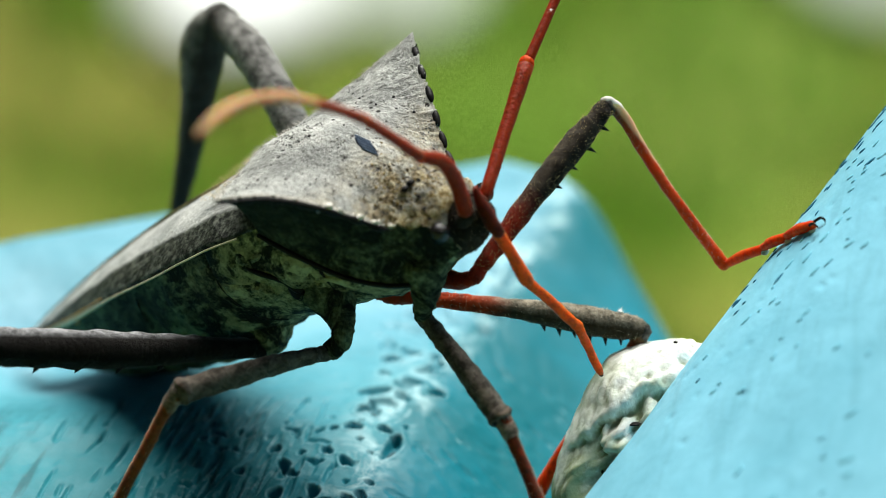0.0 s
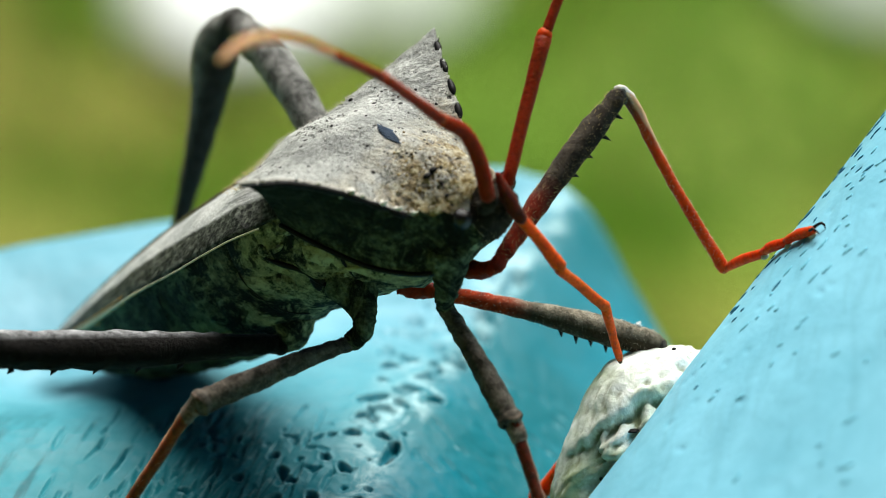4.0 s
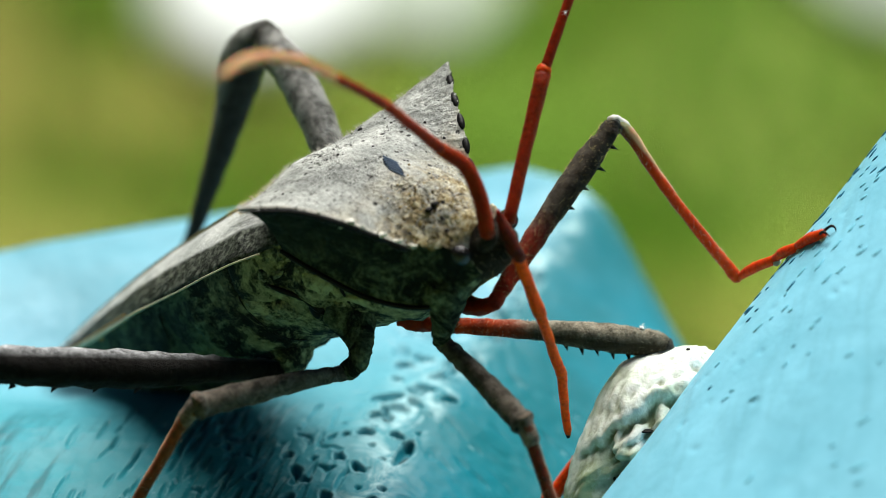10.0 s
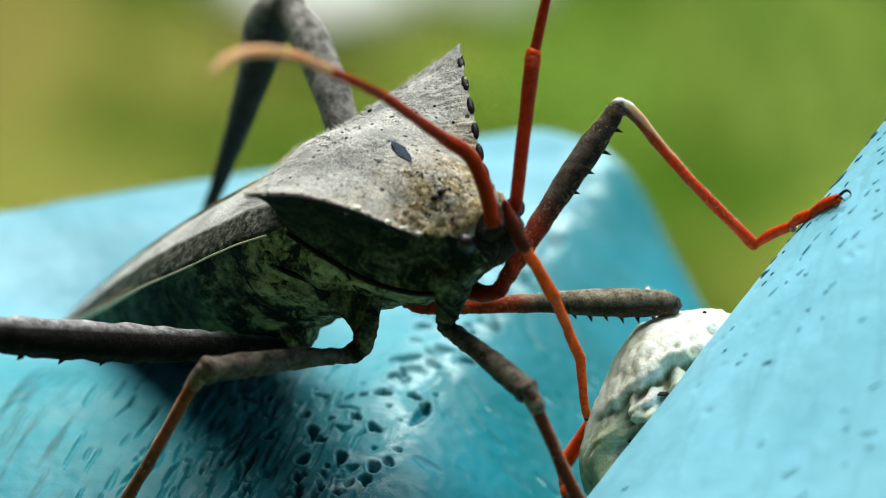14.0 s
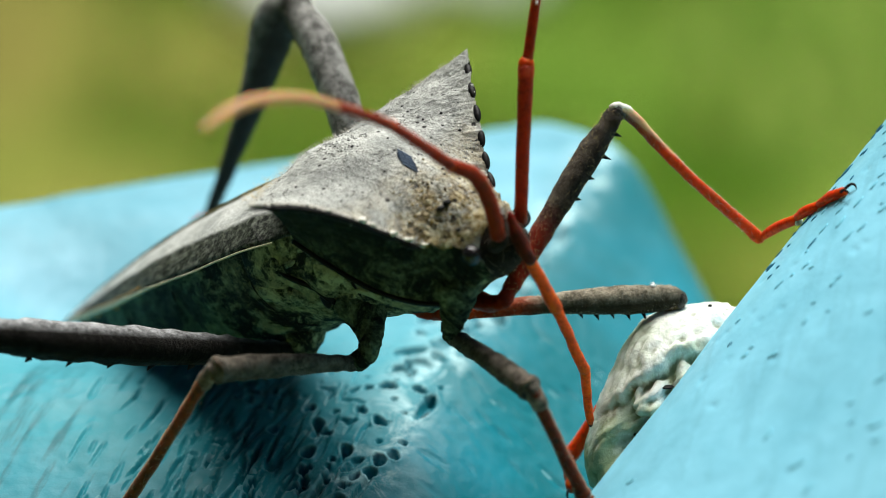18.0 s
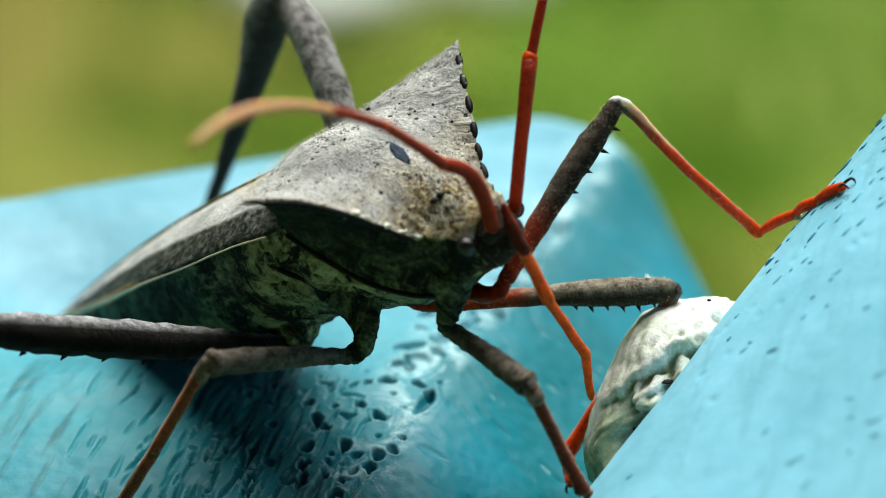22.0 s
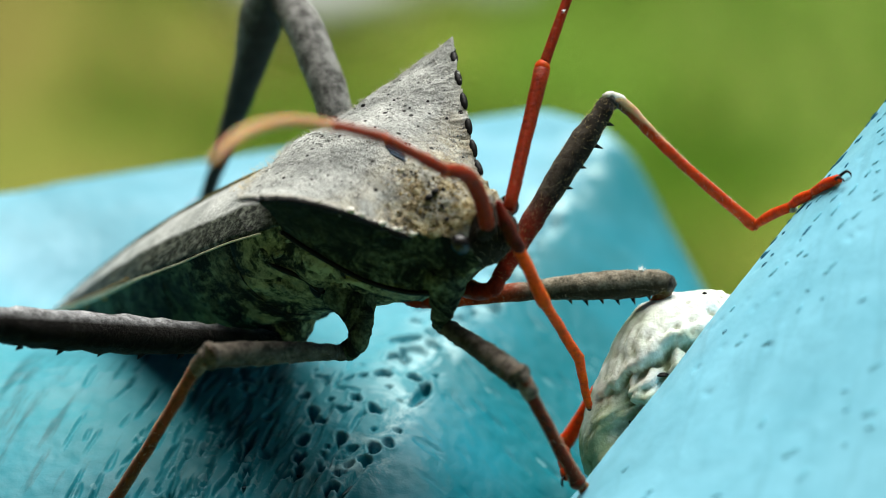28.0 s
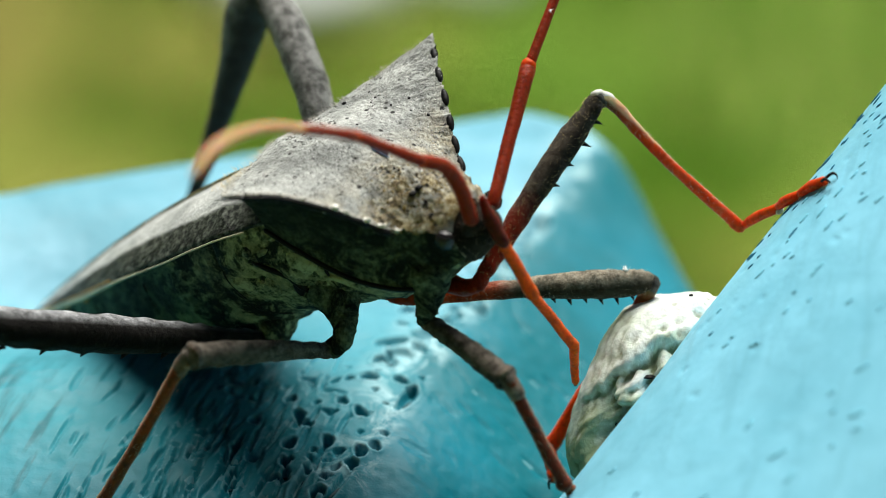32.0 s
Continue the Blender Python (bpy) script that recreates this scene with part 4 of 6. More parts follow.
trunk("thorax", -0.6, 10.6, 0.3, FLANK)


def wing(sign):
    """A folded fore wing over half of the back, with its thin pale rim."""
    bm = bmesh.new()
    rows, rim_line = [], []
    for i in range(120):
        x = 3.4 - (3.4 + 20.4) * i / 119
        w, top, rim, low = body_section(x)
        w += 0.12
        row = []
        for k in range(43):
            q = k / 42 * 1.0 - 0.04
            y = sign * w * q
            z = rim + (top - rim) * (1 - max(q, 0) ** 2.2) + 0.10 + 0.05 * noise.noise(Vector((x * 0.5, y * 1.5, 2)))
            row.append(mm((x, y, z)))
        rim_line.append((x, sign * w * 0.985, rim + 0.05, 0.045 + 0.06 * max(0.0, min(1.0, (-6 - x) / 6)) * min(1.0, (x + 20.4) / 2)))
        low_row = [p - Vector((0, 0, 0.12 * MM)) for p in row]
        rows.append(row + low_row[::-1] + [row[0]])
    v = grid(bm, rows)
    bmesh.ops.remove_doubles(bm, verts=bm.verts, dist=1e-7)
    bmesh.ops.recalc_face_normals(bm, faces=bm.faces)
    ob = part("wing", bm, WING, bug, "grey-brown leathery folded wing with a dark margin")
    values = ob.data.attributes.new("across", "FLOAT", "POINT")
    for i, v in enumerate(ob.data.vertices):
        c = v.co / MM
        values.data[i].value = abs(c.y) / (body_section(c.x)[0] + 0.12)
    for x in (-17.3, -15.6, -12.8):
        w, top, rim, low = body_section(x)
        part("rim_bead", blob(bmesh.new(), (x, sign * (w + 0.14), rim - 0.12), (0.16, 0.08, 0.11), 8), AMBER, ob, "amber bead on the rim")
    line = []
    for x in (-18.6, -17, -15, -13, -11, -9.5):
        w, top, rim, low = body_section(x)
        line.append((x, sign * (w + 0.12) * 0.95, rim + (top - rim) * (1 - 0.95 ** 2.2) + 0.11, 0.055))
    part("amber_line", sweep(bmesh.new(), line, 6, 4), AMBER, ob, "amber line inside the pale rim")
    part("wing_rim", sweep(bmesh.new(), rim_line[8::5], 8, 3), EDGE, ob, "pale yellowish wing rim")
    return ob


wing(-1)
wing(1)
part("back_ridge", sweep(bmesh.new(), [(x, 0.25, body_section(x)[1] + 0.10, 0.13 if x > -18 else 0.05) for x in (-0.5, -3, -6, -9, -12, -15, -17.5, -20.0)], 8, 4), OLIVE, bug, "olive ridge where the wings meet")

# the shield: its middle line, its toothed margin and its lower seam, from back to front
MIDLINE = [(1.4, 0, 5.9), (3.4, 0, 6.25), (5.4, 0, 5.95), (7.3, 0, 4.9), (9.2, 0, 3.4), (11.6, 0, 1.5)]
MARGIN = [(5.95, 7.8, 6.75), (7.05, 6.2, 5.75), (7.9, 4.9, 4.45), (8.5, 3.7, 3.0), (9.2, 2.7, 1.65), (11.0, 1.6, 0.6)]
SEAM = [(3.0, 3.9, 3.3), (4.5, 3.75, 1.75), (6.0, 3.35, 0.15), (7.5, 2.7, -1.0), (8.9, 2.1, -1.55), (11.0, 1.2, -0.8)]


def warty(p, v):
    """Height of the fused warts on the shield's front, in mm."""
    front = max(0.0, min(1.0, (v - 0.66) / 0.12)) * max(0.0, min(1.0, (1.01 - v) / 0.06))
    if front == 0:
        return 0.0
    d = noise.voronoi(p * 3.6)[0]
    e = noise.voronoi(p * 7.5)[0]
    return front * (0.26 * (d[1] - d[0]) ** 0.6 + 0.10 * (e[1] - e[0]) ** 0.6 - 0.10 + 0.16 * noise.noise(p * 1.9))


def shield():
    n = 26
    mid, mar, seam = catmull(MIDLINE, n), catmull(MARGIN, n), catmull(SEAM, n)
    ragged = [np.array([0.5, 0.3, 0.8]) * (0.26 * noise.noise(Vector((i * 8 / n * 0.55, 3, 1))) + 0.24 * noise.noise(Vector((i * 8 / n * 1.4, 8, 1)))) * (1 if i > n // 4 else 0) for i in range(len(mar))]
    bm = bmesh.new()
    rows = []
    for i, (c, e, s) in enumerate(zip(mid, mar, seam)):
        v = i / (len(mid) - 1)
        half = []
        for k in range(61):
            q = k / 60
            y = e[1] * q
            a = q ** 1.5
            x = c[0] + (e[0] - c[0]) * q ** 2.0
            z = c[2] + (e[2] - c[2]) * a - 0.35 * math.sin(math.pi * q) * (1 - v) + 0.25 * math.sin(math.pi * q) * v
            tip = ragged[i] * q ** 9
            half.append((x + tip[0], y + tip[1], z + tip[2]))
        e = e + ragged[i]
        under = []
        for k in range(1, 13):
            q = k / 12
            hollow = 0.8 * math.sin(math.pi * q) * (1 - v)
            under.append((e[0] + (s[0] - e[0]) * q - 0.2 * hollow, e[1] + (s[1] - e[1]) * q - hollow * 0.6, e[2] + (s[2] - e[2]) * q + hollow * 0.25))
        ring = [(x, y, z) for x, y, z in half] + under
        full = [(x, -y, z) for x, y, z in ring[::-1]] + ring[1:]
        row = []
        for m, (x, y, z) in enumerate(full):
            p = Vector((x, y, z))
            if 12 <= m < len(full) - 12:
                p.z += warty(p, v)
            p.z += 0.09 * noise.noise(p * 1.1) + 0.05 * noise.noise(p * 3.4)
            row.append(p * MM)
        rows.append(row)
    v = grid(bm, rows)
    bm.faces.new(v[-1])
    bmesh.ops.recalc_face_normals(bm, faces=bm.faces)
    me_under = len(rows[0])
    ob = part("shield", bm, GREY, bug, "grey dusted shoulder shield with a toothed rim")
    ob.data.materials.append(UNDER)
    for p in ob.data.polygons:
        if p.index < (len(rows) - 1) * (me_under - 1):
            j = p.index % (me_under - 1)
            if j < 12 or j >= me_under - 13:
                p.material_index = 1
    for sign in (-1, 1):
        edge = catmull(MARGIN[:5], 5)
        # Black strip filling the dark void below the near margin only.
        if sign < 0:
            part("rim", sweep(bmesh.new(), [(e[0] + 0.02, sign * (e[1] + 0.03), e[2] - 0.14, 0.05 + 0.13 * math.sin(math.pi * min(1, i / (len(edge) - 1))) * (0.75 + 0.5 * noise.noise(Vector((i * 0.9, 1, 4))))) for i, e in enumerate(edge)], 8, 2), BLACK, ob, "black strip in the dark void under the margin")
    return ob


shield_ob = shield()


SHIELD_MID, SHIELD_RIM = catmull(MIDLINE, 16), catmull(MARGIN, 16)


def shield_top(v, q):
    """A place on the shield's upper side: v from back to front, q from the near rim (-1) to the far one (1); in mm."""
    i = v * (len(SHIELD_MID) - 1)
    k = min(int(i), len(SHIELD_MID) - 2)
    c = Vector(SHIELD_MID[k]).lerp(Vector(SHIELD_MID[k + 1]), i - k)
    e = Vector(SHIELD_RIM[k]).lerp(Vector(SHIELD_RIM[k + 1]), i - k)
    a = abs(q)
    z = c.z + (e.z - c.z) * a ** 1.5 - 0.35 * math.sin(math.pi * a) * (1 - v) + 0.25 * math.sin(math.pi * a) * v
    return Vector((c.x + (e.x - c.x) * a ** 2, e.y * q, z))


def tuft(rnd, p, d, length, bm, r=0.012):
    """One tapering hair from p roughly along d, in mm."""
    d = (Vector(d) + Vector((rnd.gauss(0, 0.35), rnd.gauss(0, 0.35), rnd.gauss(0, 0.35)))).normalized() * length * rnd.uniform(0.6, 1.3)
    a = d.orthogonal().normalized() * r
    b = d.cross(a).normalized() * r
    v = [bm.verts.new(q * MM) for q in (p + a, p - a * 0.5 + b * 0.87, p - a * 0.5 - b * 0.87, p + d)]
    for k in range(3):
        bm.faces.new((v[k], v[(k + 1) % 3], v[3]))


def pebbles(name, spots, material, parent, label):
    """Many small uneven grains as one mesh; spots: centre and half axes, in mm."""
    bm = bmesh.new()
    bmesh.ops.create_icosphere(bm, subdivisions=1, radius=1)
    base = np.array([v.co[:] for v in bm.verts])
    tri = np.array([[v.index for v in f.verts] for f in bm.faces])
    bm.free()
    verts = np.concatenate([(base * np.array(r) + np.array(p)) * MM for p, r in spots])
    faces = np.concatenate([tri + i * len(base) for i in range(len(spots))])
    me = bpy.data.meshes.new(name)
    me.from_pydata(verts.tolist(), [], faces.tolist())
    for f in me.polygons:
        f.use_smooth = True
    me.materials.append(material)
    ob = new(name, me)
    ob.parent = parent
    return tagged(ob, label, kind="stuff")


def shield_details():
    rnd = random.Random(3)
    spots = []
    for _ in range(34):
        r = rnd.uniform(0.045, 0.10)
        spots.append((shield_top(rnd.uniform(0.12, 0.8), rnd.uniform(-0.85, 0.85)) - Vector((0, 0, r * 0.4)), (r, r, r)))
    pebbles("granule_scatter", spots, BLACK, shield_ob, "scattered black granules")
    spots = []
    for _ in range(520):
        r = rnd.uniform(0.025, 0.075)
        p = shield_top(min(0.99, rnd.gauss(0.87, 0.075)), max(-0.97, rnd.gauss(-0.42, 0.34)))
        spots.append((p - Vector((0, 0, r * 0.25)), (r * rnd.uniform(0.7, 1.5), r * rnd.uniform(0.7, 1.5), r * rnd.uniform(0.6, 1.1))))
    pebbles("wart_crust", spots, WART, shield_ob, "pale tan warts on the front of the shield")
    spots = []
    for _ in range(2200):
        r = rnd.uniform(0.018, 0.045)
        p = shield_top(rnd.uniform(0.01, 0.95), rnd.uniform(-0.97, 0.97))
        spots.append((p - Vector((0, 0, r * 0.4)), (r * rnd.uniform(0.8, 1.8), r * rnd.uniform(0.8, 1.8), r)))
    pebbles("grain_crust", spots, GRAIN, shield_ob, "fine grey and whitish grains")
    spots = []
    for _ in range(300):
        v, r = rnd.uniform(0.0, 0.82), rnd.uniform(0.03, 0.09)
        spots.append((shield_top(v, -rnd.uniform(0.965, 1.0)) + Vector((0, -0.02, 0.02)), (r * rnd.uniform(0.8, 2.0), r, r)))
    pebbles("rim_crust", spots, FUZZ, shield_ob, "ragged whitish crust along the rim")
    bm = bmesh.new()
    for _ in range(900):
        p = shield_top(rnd.uniform(0.0, 0.98), rnd.uniform(-0.98, 0.98))
        tuft(rnd, p - Vector((0, 0, 0.03)), (0.5, 0, 0.5), 0.08, bm, 0.014)
    tagged(part("fuzz", bm, FUZZ, shield_ob, "short pale fuzz"), kind="stuff")
    for v, q, r in ((0.862, -0.35, 0.21), (0.850, -0.48, 0.21), (0.90, -0.55, 0.09), (0.79, -0.40, 0.06), (0.125, 0.467, 0.12), (0.85, -0.78, 0.07), (0.93, -0.74, 0.12)):
        part("pit", blob(bmesh.new(), shield_top(v, q) + Vector((0.04, -0.03, 0.07)), (r, r, r * 0.6), 8), BLACK, shield_ob)
    bm = bmesh.new()
    rows = []
    for i in range(9):
        u = i / 4 - 1
        w = max(0.25, 1 - abs(u) ** 4)
        rows.append([(shield_top(0.636 + 0.048 * u - 0.043 * w * (k / 4 - 1), 0.02 + 0.108 * w * (k / 4 - 1)) + Vector((0.02, 0, 0.035 + 0.035 * (k % 2)))) * MM for k in range(9)])
    grid(bm, rows)
    bmesh.ops.solidify(bm, geom=bm.faces[:], thickness=0.01 * MM)
    bare = part("bare_patch", bm, BARE, shield_ob, "ribbed slate-blue bare patch")
    for j in range(6):
        c = -0.85 + 1.7 * j / 5
        line = [shield_top(0.636 + 0.048 * u - 0.043 * c, 0.02 + 0.108 * c) + Vector((0.02, 0, 0.075)) for u in (-0.8, -0.3, 0.3, 0.8)]
        part("rib", sweep(bmesh.new(), [(*p, 0.032) for p in line], 6, 3), RIB, bare)
    for sign in (-1, 1):
        for v in (0.12, 0.25, 0.38, 0.51, 0.63, 0.74):
            e, f = shield_top(v, sign * 0.985), shield_top(v + 0.03, sign * 0.985)
            m = Matrix.Translation((e + Vector((0.03, sign * (0.03 if sign > 0 else 0.10), -0.06 if sign > 0 else -0.15))) * MM) @ (f - e).to_track_quat("Z", "Y").to_matrix().to_4x4() @ Matrix.Diagonal((0.175 * MM, 0.175 * MM, 0.46 * MM, 1))
            bm = bmesh.new()
            bmesh.ops.create_uvsphere(bm, u_segments=10, v_segments=8, radius=1, matrix=m)
            part("tooth", bm, BLACK, shield_ob)
    bm = bmesh.new()
    for _ in range(500):
        v = rnd.uniform(0.0, 0.85)
        s = rnd.choice((-1, 1))
        tuft(rnd, shield_top(v, s * rnd.uniform(0.93, 1.0)), (0.4, s * 0.8, 0.35), 0.13, bm, 0.014)
    for _ in range(420):
        tuft(rnd, shield_top(rnd.uniform(0.0, 0.03), rnd.uniform(-0.95, 0.95)), (-0.6, 0, 0.7), 0.26, bm, 0.012)
    tagged(part("fringe", bm, FUZZ, shield_ob, "pale fringe along the shield's rim"), kind="stuff")
    for v, r in ((0.20, 0.16), (0.33, 0.20), (0.49, 0.34), (0.55, 0.24), (0.66, 0.30), (0.74, 0.26), (0.82, 0.18)):
        bm = blob(bmesh.new(), (0, 0, 0), (r * 1.5, r * 0.5, r * 0.42), 16)
        for w in bm.verts:
            w.co *= 1 + 0.6 * noise.noise(w.co / MM * 5.5 + Vector((v * 40, 0, 0)))
        bmesh.ops.transform(bm, verts=bm.verts, matrix=Matrix.Translation((shield_top(v, -0.975) + Vector((0, -0.10, 0.02))) * MM))
        part("knob", bm, RIMCHALK, shield_ob)
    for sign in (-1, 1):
        # Black tube paints the shade of the gap between shield and thorax.
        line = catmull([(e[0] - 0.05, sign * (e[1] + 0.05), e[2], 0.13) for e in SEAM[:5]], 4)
        part("seam", sweep(bmesh.new(), line, 6, 1), BLACK, shield_ob, "black strip painting the shade in the gap below the shield")


shield_details()


def hairs_on_back():
    rnd = random.Random(9)
    bm = bmesh.new()
    for _ in range(420):
        y = rnd.uniform(-2.2, 3.6)
        p = Vector((1.0 - rnd.uniform(0, 2.6) + 0.02 * y * y, y, 5.1 - 0.03 * y * y))
        tuft(rnd, p, (-0.5, 0, 0.9), 0.28, bm, 0.009)
    part("hairs", bm, HAIR, bug, "golden hairs behind the shield")


def scutellum():
    bm = bmesh.new()
    blob(bm, (0.2, 0, 3.95), (3.4, 2.5, 1.1), 20)
    return part("scutellum", bm, GREY, bug)


scutellum()
hairs_on_back()


def head():
    bm = bmesh.new()
    sweep(bm, [(9.6, 0, 0.1, 1.5), (10.8, 0, 0.1, 1.45), (11.7, 0, 0.10, 1.0), (12.25, 0, 0.15, 0.6), (12.55, 0, 0.15, 0.35)], 20, 4, rough=0.10)
    ob = part("head", bm, HEADMAT, bug, "dark head")
    for s in (-1, 1):
        part("eye", blob(bmesh.new(), (10.95, s * 1.80, 0.45), (0.47, 0.44, 0.48), 20), EYE, ob, "shiny dark compound eye")
        part("feeler_socket", sweep(bmesh.new(), [(11.2, s * 0.7, 0.2, 0.40), (12.25 if s < 0 else 11.75, s * 0.98, 0.66, 0.36 if s < 0 else 0.28)], 12, 3), HEADMAT, ob)
    rnd = random.Random(17)
    spots = []
    for _ in range(420):
        x, ang, r = rnd.uniform(9.8, 12.2), rnd.uniform(0, 6.28), rnd.uniform(0.03, 0.09)
        rad = np.interp(x, (9.6, 10.8, 11.7, 12.25), (1.5, 1.45, 1.0, 0.6)) * 1.0
        spots.append((Vector((x, math.cos(ang) * rad, 0.12 + math.sin(ang) * rad)), (r * rnd.uniform(0.8, 1.6), r, r)))
    pebbles("head_crust", spots, CRUSTDARK, ob, "dark brown warty crust")
    bm = bmesh.new()
    for _ in range(260):
        x, ang = rnd.uniform(9.9, 12.3), rnd.uniform(0, 6.28)
        rad = np.interp(x, (9.6, 10.8, 11.7, 12.25), (1.5, 1.45, 1.0, 0.6))
        tuft(rnd, Vector((x, math.cos(ang) * rad, 0.12 + math.sin(ang) * rad)), (0.4, math.cos(ang), math.sin(ang)), 0.16, bm, 0.012)
    tagged(part("head_fuzz", bm, PALE, ob, "short pale fuzz"), kind="stuff")
    return ob


head_ob = head()

# legs: hip in the insect's space; knee, ankle and claw at rest, in mm
LEGS = dict(
    near_fore=dict(hip=(7.15, -1.50, -3.30), knee=(3.68, -11.25, -2.12), ankle=(5.89, -12.22, -7.25), claw=(6.76, -11.42, -8.85), drift=0.82),
    near_mid=dict(hip=(3.61, -4.30, -2.77), knee=(-10.46, -10.43, -1.56), ankle=(-15.29, -9.08, -10.55), claw=(-16.2, -10.4, -11.1), drift=0.96),
    near_hind=dict(hip=(-1.88, -2.80, -2.44), knee=(-21.64, -10.28, 0.38), ankle=(-24.70, -3.79, -8.48), claw=(-25.74, -5.18, -9.19), drift=1.0),
    far_fore=dict(hip=(9.91, -0.40, -2.57), knee=(7.71, -1.03, 7.05), ankle=(14.19, 0.06, -0.30), claw=(17.59, -4.69, 4.19), drift=0.0, lift=((0, 0.30), (6, 0.48), (9, 0.13), (12, -0.16), (20, -0.16), (32, -0.13))),
    far_mid=dict(hip=(4.43, 1.10, -3.26), knee=(10.39, -1.84, -2.50), ankle=(5.45, -2.10, -10.70), claw=(5.62, -3.99, -11.35), drift=0.49),
    far_hind=dict(hip=(-0.27, 2.80, 0.72), knee=(-7.68, 11.03, 7.08), ankle=(-12.11, 16.13, -6.86), claw=(-12.83, 17.63, -8.06), drift=0.5, sway=((0, -0.8), (2.5, -0.5), (6, 0), (12, 0.45), (18, 0.3), (24, 0), (32, 0.2))),
)


def leg_pose(origin, tip, away):
    """A segment's pose: x along it, z away from the bend."""
    x = (tip - origin).normalized()
    z = (away - x * away.dot(x)).normalized()
    y = z.cross(x)
    m = Matrix((x, y, z)).transposed().to_4x4()
    m.translation = origin
    return m


def bend(hip, ankle, rest_knee, a, b):
    """The knee of a leg with thigh a and shin b, bent to the side on which rest_knee lies."""
    d = ankle - hip
    n = min(d.length, (a + b) * 0.9995)
    u = d.normalized()
    s = (a * a - b * b + n * n) / (2 * n)
    h = math.sqrt(max(a * a - s * s, 0))
    side = rest_knee - hip
    side = (side - u * side.dot(u)).normalized()
    return hip + u * s + side * h


def build_leg(name, L):
    rnd = random.Random(len(name) * 7 + len(L))
    hip = REST @ mm(L["hip"])
    knee, ankle, claw = at(L["knee"]), at(L["ankle"]), at(L["claw"])
    a, b = (knee - hip).length / MM, (ankle - knee).length / MM
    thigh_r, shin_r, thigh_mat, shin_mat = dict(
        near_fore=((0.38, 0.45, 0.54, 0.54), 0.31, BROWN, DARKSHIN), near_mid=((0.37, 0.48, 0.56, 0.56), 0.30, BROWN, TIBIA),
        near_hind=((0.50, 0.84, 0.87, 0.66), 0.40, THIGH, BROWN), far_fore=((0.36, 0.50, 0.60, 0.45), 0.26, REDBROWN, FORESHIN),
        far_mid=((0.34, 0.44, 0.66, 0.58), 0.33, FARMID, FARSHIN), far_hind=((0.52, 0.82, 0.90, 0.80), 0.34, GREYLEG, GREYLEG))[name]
    r0, r1, r2, r3 = thigh_r
    bow = dict(far_hind=1.45, near_hind=-0.3).get(name, 0.12)
    bm = bmesh.new()
    sweep(bm, [(0, 0, 0, r0), (a * 0.12, 0, bow * 0.3, r0 * 1.05), (a * 0.4, 0, bow, r1), (a * 0.75, 0, bow * 0.7, r2), (a * 0.93, 0, bow * 0.1, r3), (a, 0, 0, r3 * (1.02 if name in ("near_fore", "near_mid") else 0.85))], 16, 9, rough=0.12 if name == "near_hind" else 0.07)
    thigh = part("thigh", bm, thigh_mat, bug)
    count, size = dict(far_fore=(4, 0.55), far_mid=(6, 0.5), near_hind=(6, 0.6)).get(name, (0, 0))
    for i in range(count):
        x = a * (0.58 + 0.34 * i / max(1, count - 1)) if name != "near_hind" else a * (0.3 + 0.6 * i / 5)
        z = -(np.interp(x / a, (0, 0.4, 0.75, 1), (r0, r1, r2, r3)) - bow * (0.8 if name == "near_hind" else 0.6)) + 0.05
        if name == "near_hind":
            rr = np.interp(x / a, (0, 0.4, 0.75, 1), (r0, r1, r2, r3)) * 0.95
            down = leg_pose(hip, knee, knee * 2 - hip - ankle).to_3x3().transposed() @ Vector((0, -0.42, -0.91))
            down = Vector((0, down.y, down.z)).normalized()
            part("spine", thorn(bmesh.new(), Vector((x, 0, bow * 0.9)) + down * rr, Vector((0.24, 0, 0)) + down * 0.27 * rnd.uniform(0.8, 1.2), 0.17), BLACK, thigh)
            continue
        part("spine", thorn(bmesh.new(), (x, rnd.uniform(-0.15, 0.15), z), (0.28 * size, 0, -size * rnd.uniform(0.7, 1.1)), 0.16), BLACK, thigh)
    if name == "far_mid":
        fluff = blob(bmesh.new(), (a * 0.9, 0, r3 + 0.08), (0.13, 0.10, 0.10), 8)
        for _ in range(30):
            tuft(rnd, Vector((a * 0.9, 0, r3 + 0.08)), (rnd.gauss(0, 1), rnd.gauss(0, 1), rnd.gauss(0.6, 1)), 0.26, fluff, 0.016)
        tagged(part("fleck", fluff, FLECK, thigh, "white fleck of fluff"), kind="stuff")
    bm = bmesh.new()
    for _ in range(dict(near_hind=160, far_fore=1300, far_mid=900).get(name, 520)):
        x, ang = a * rnd.uniform(0.05, 1), rnd.uniform(0, 6.28)
        r = np.interp(x / a, (0, 0.4, 0.75, 1), (r0, r1, r2, r3))
        d = Vector((0.4, math.cos(ang), math.sin(ang)))
        zb = bow * np.interp(x / a, (0, 0.12, 0.4, 0.75, 1), (0, 0.3, 1, 0.7, 0))
        tuft(rnd, Vector((x, 0, zb)) + Vector((0, d.y, d.z)) * r * 0.97, d, 0.12 if name[0] == "f" else 0.085, bm, 0.008 if name[0] == "f" else 0.006)
    part("bristles", bm, HAIR if name == "far_fore" else PALE, thigh)
    bm = bmesh.new()
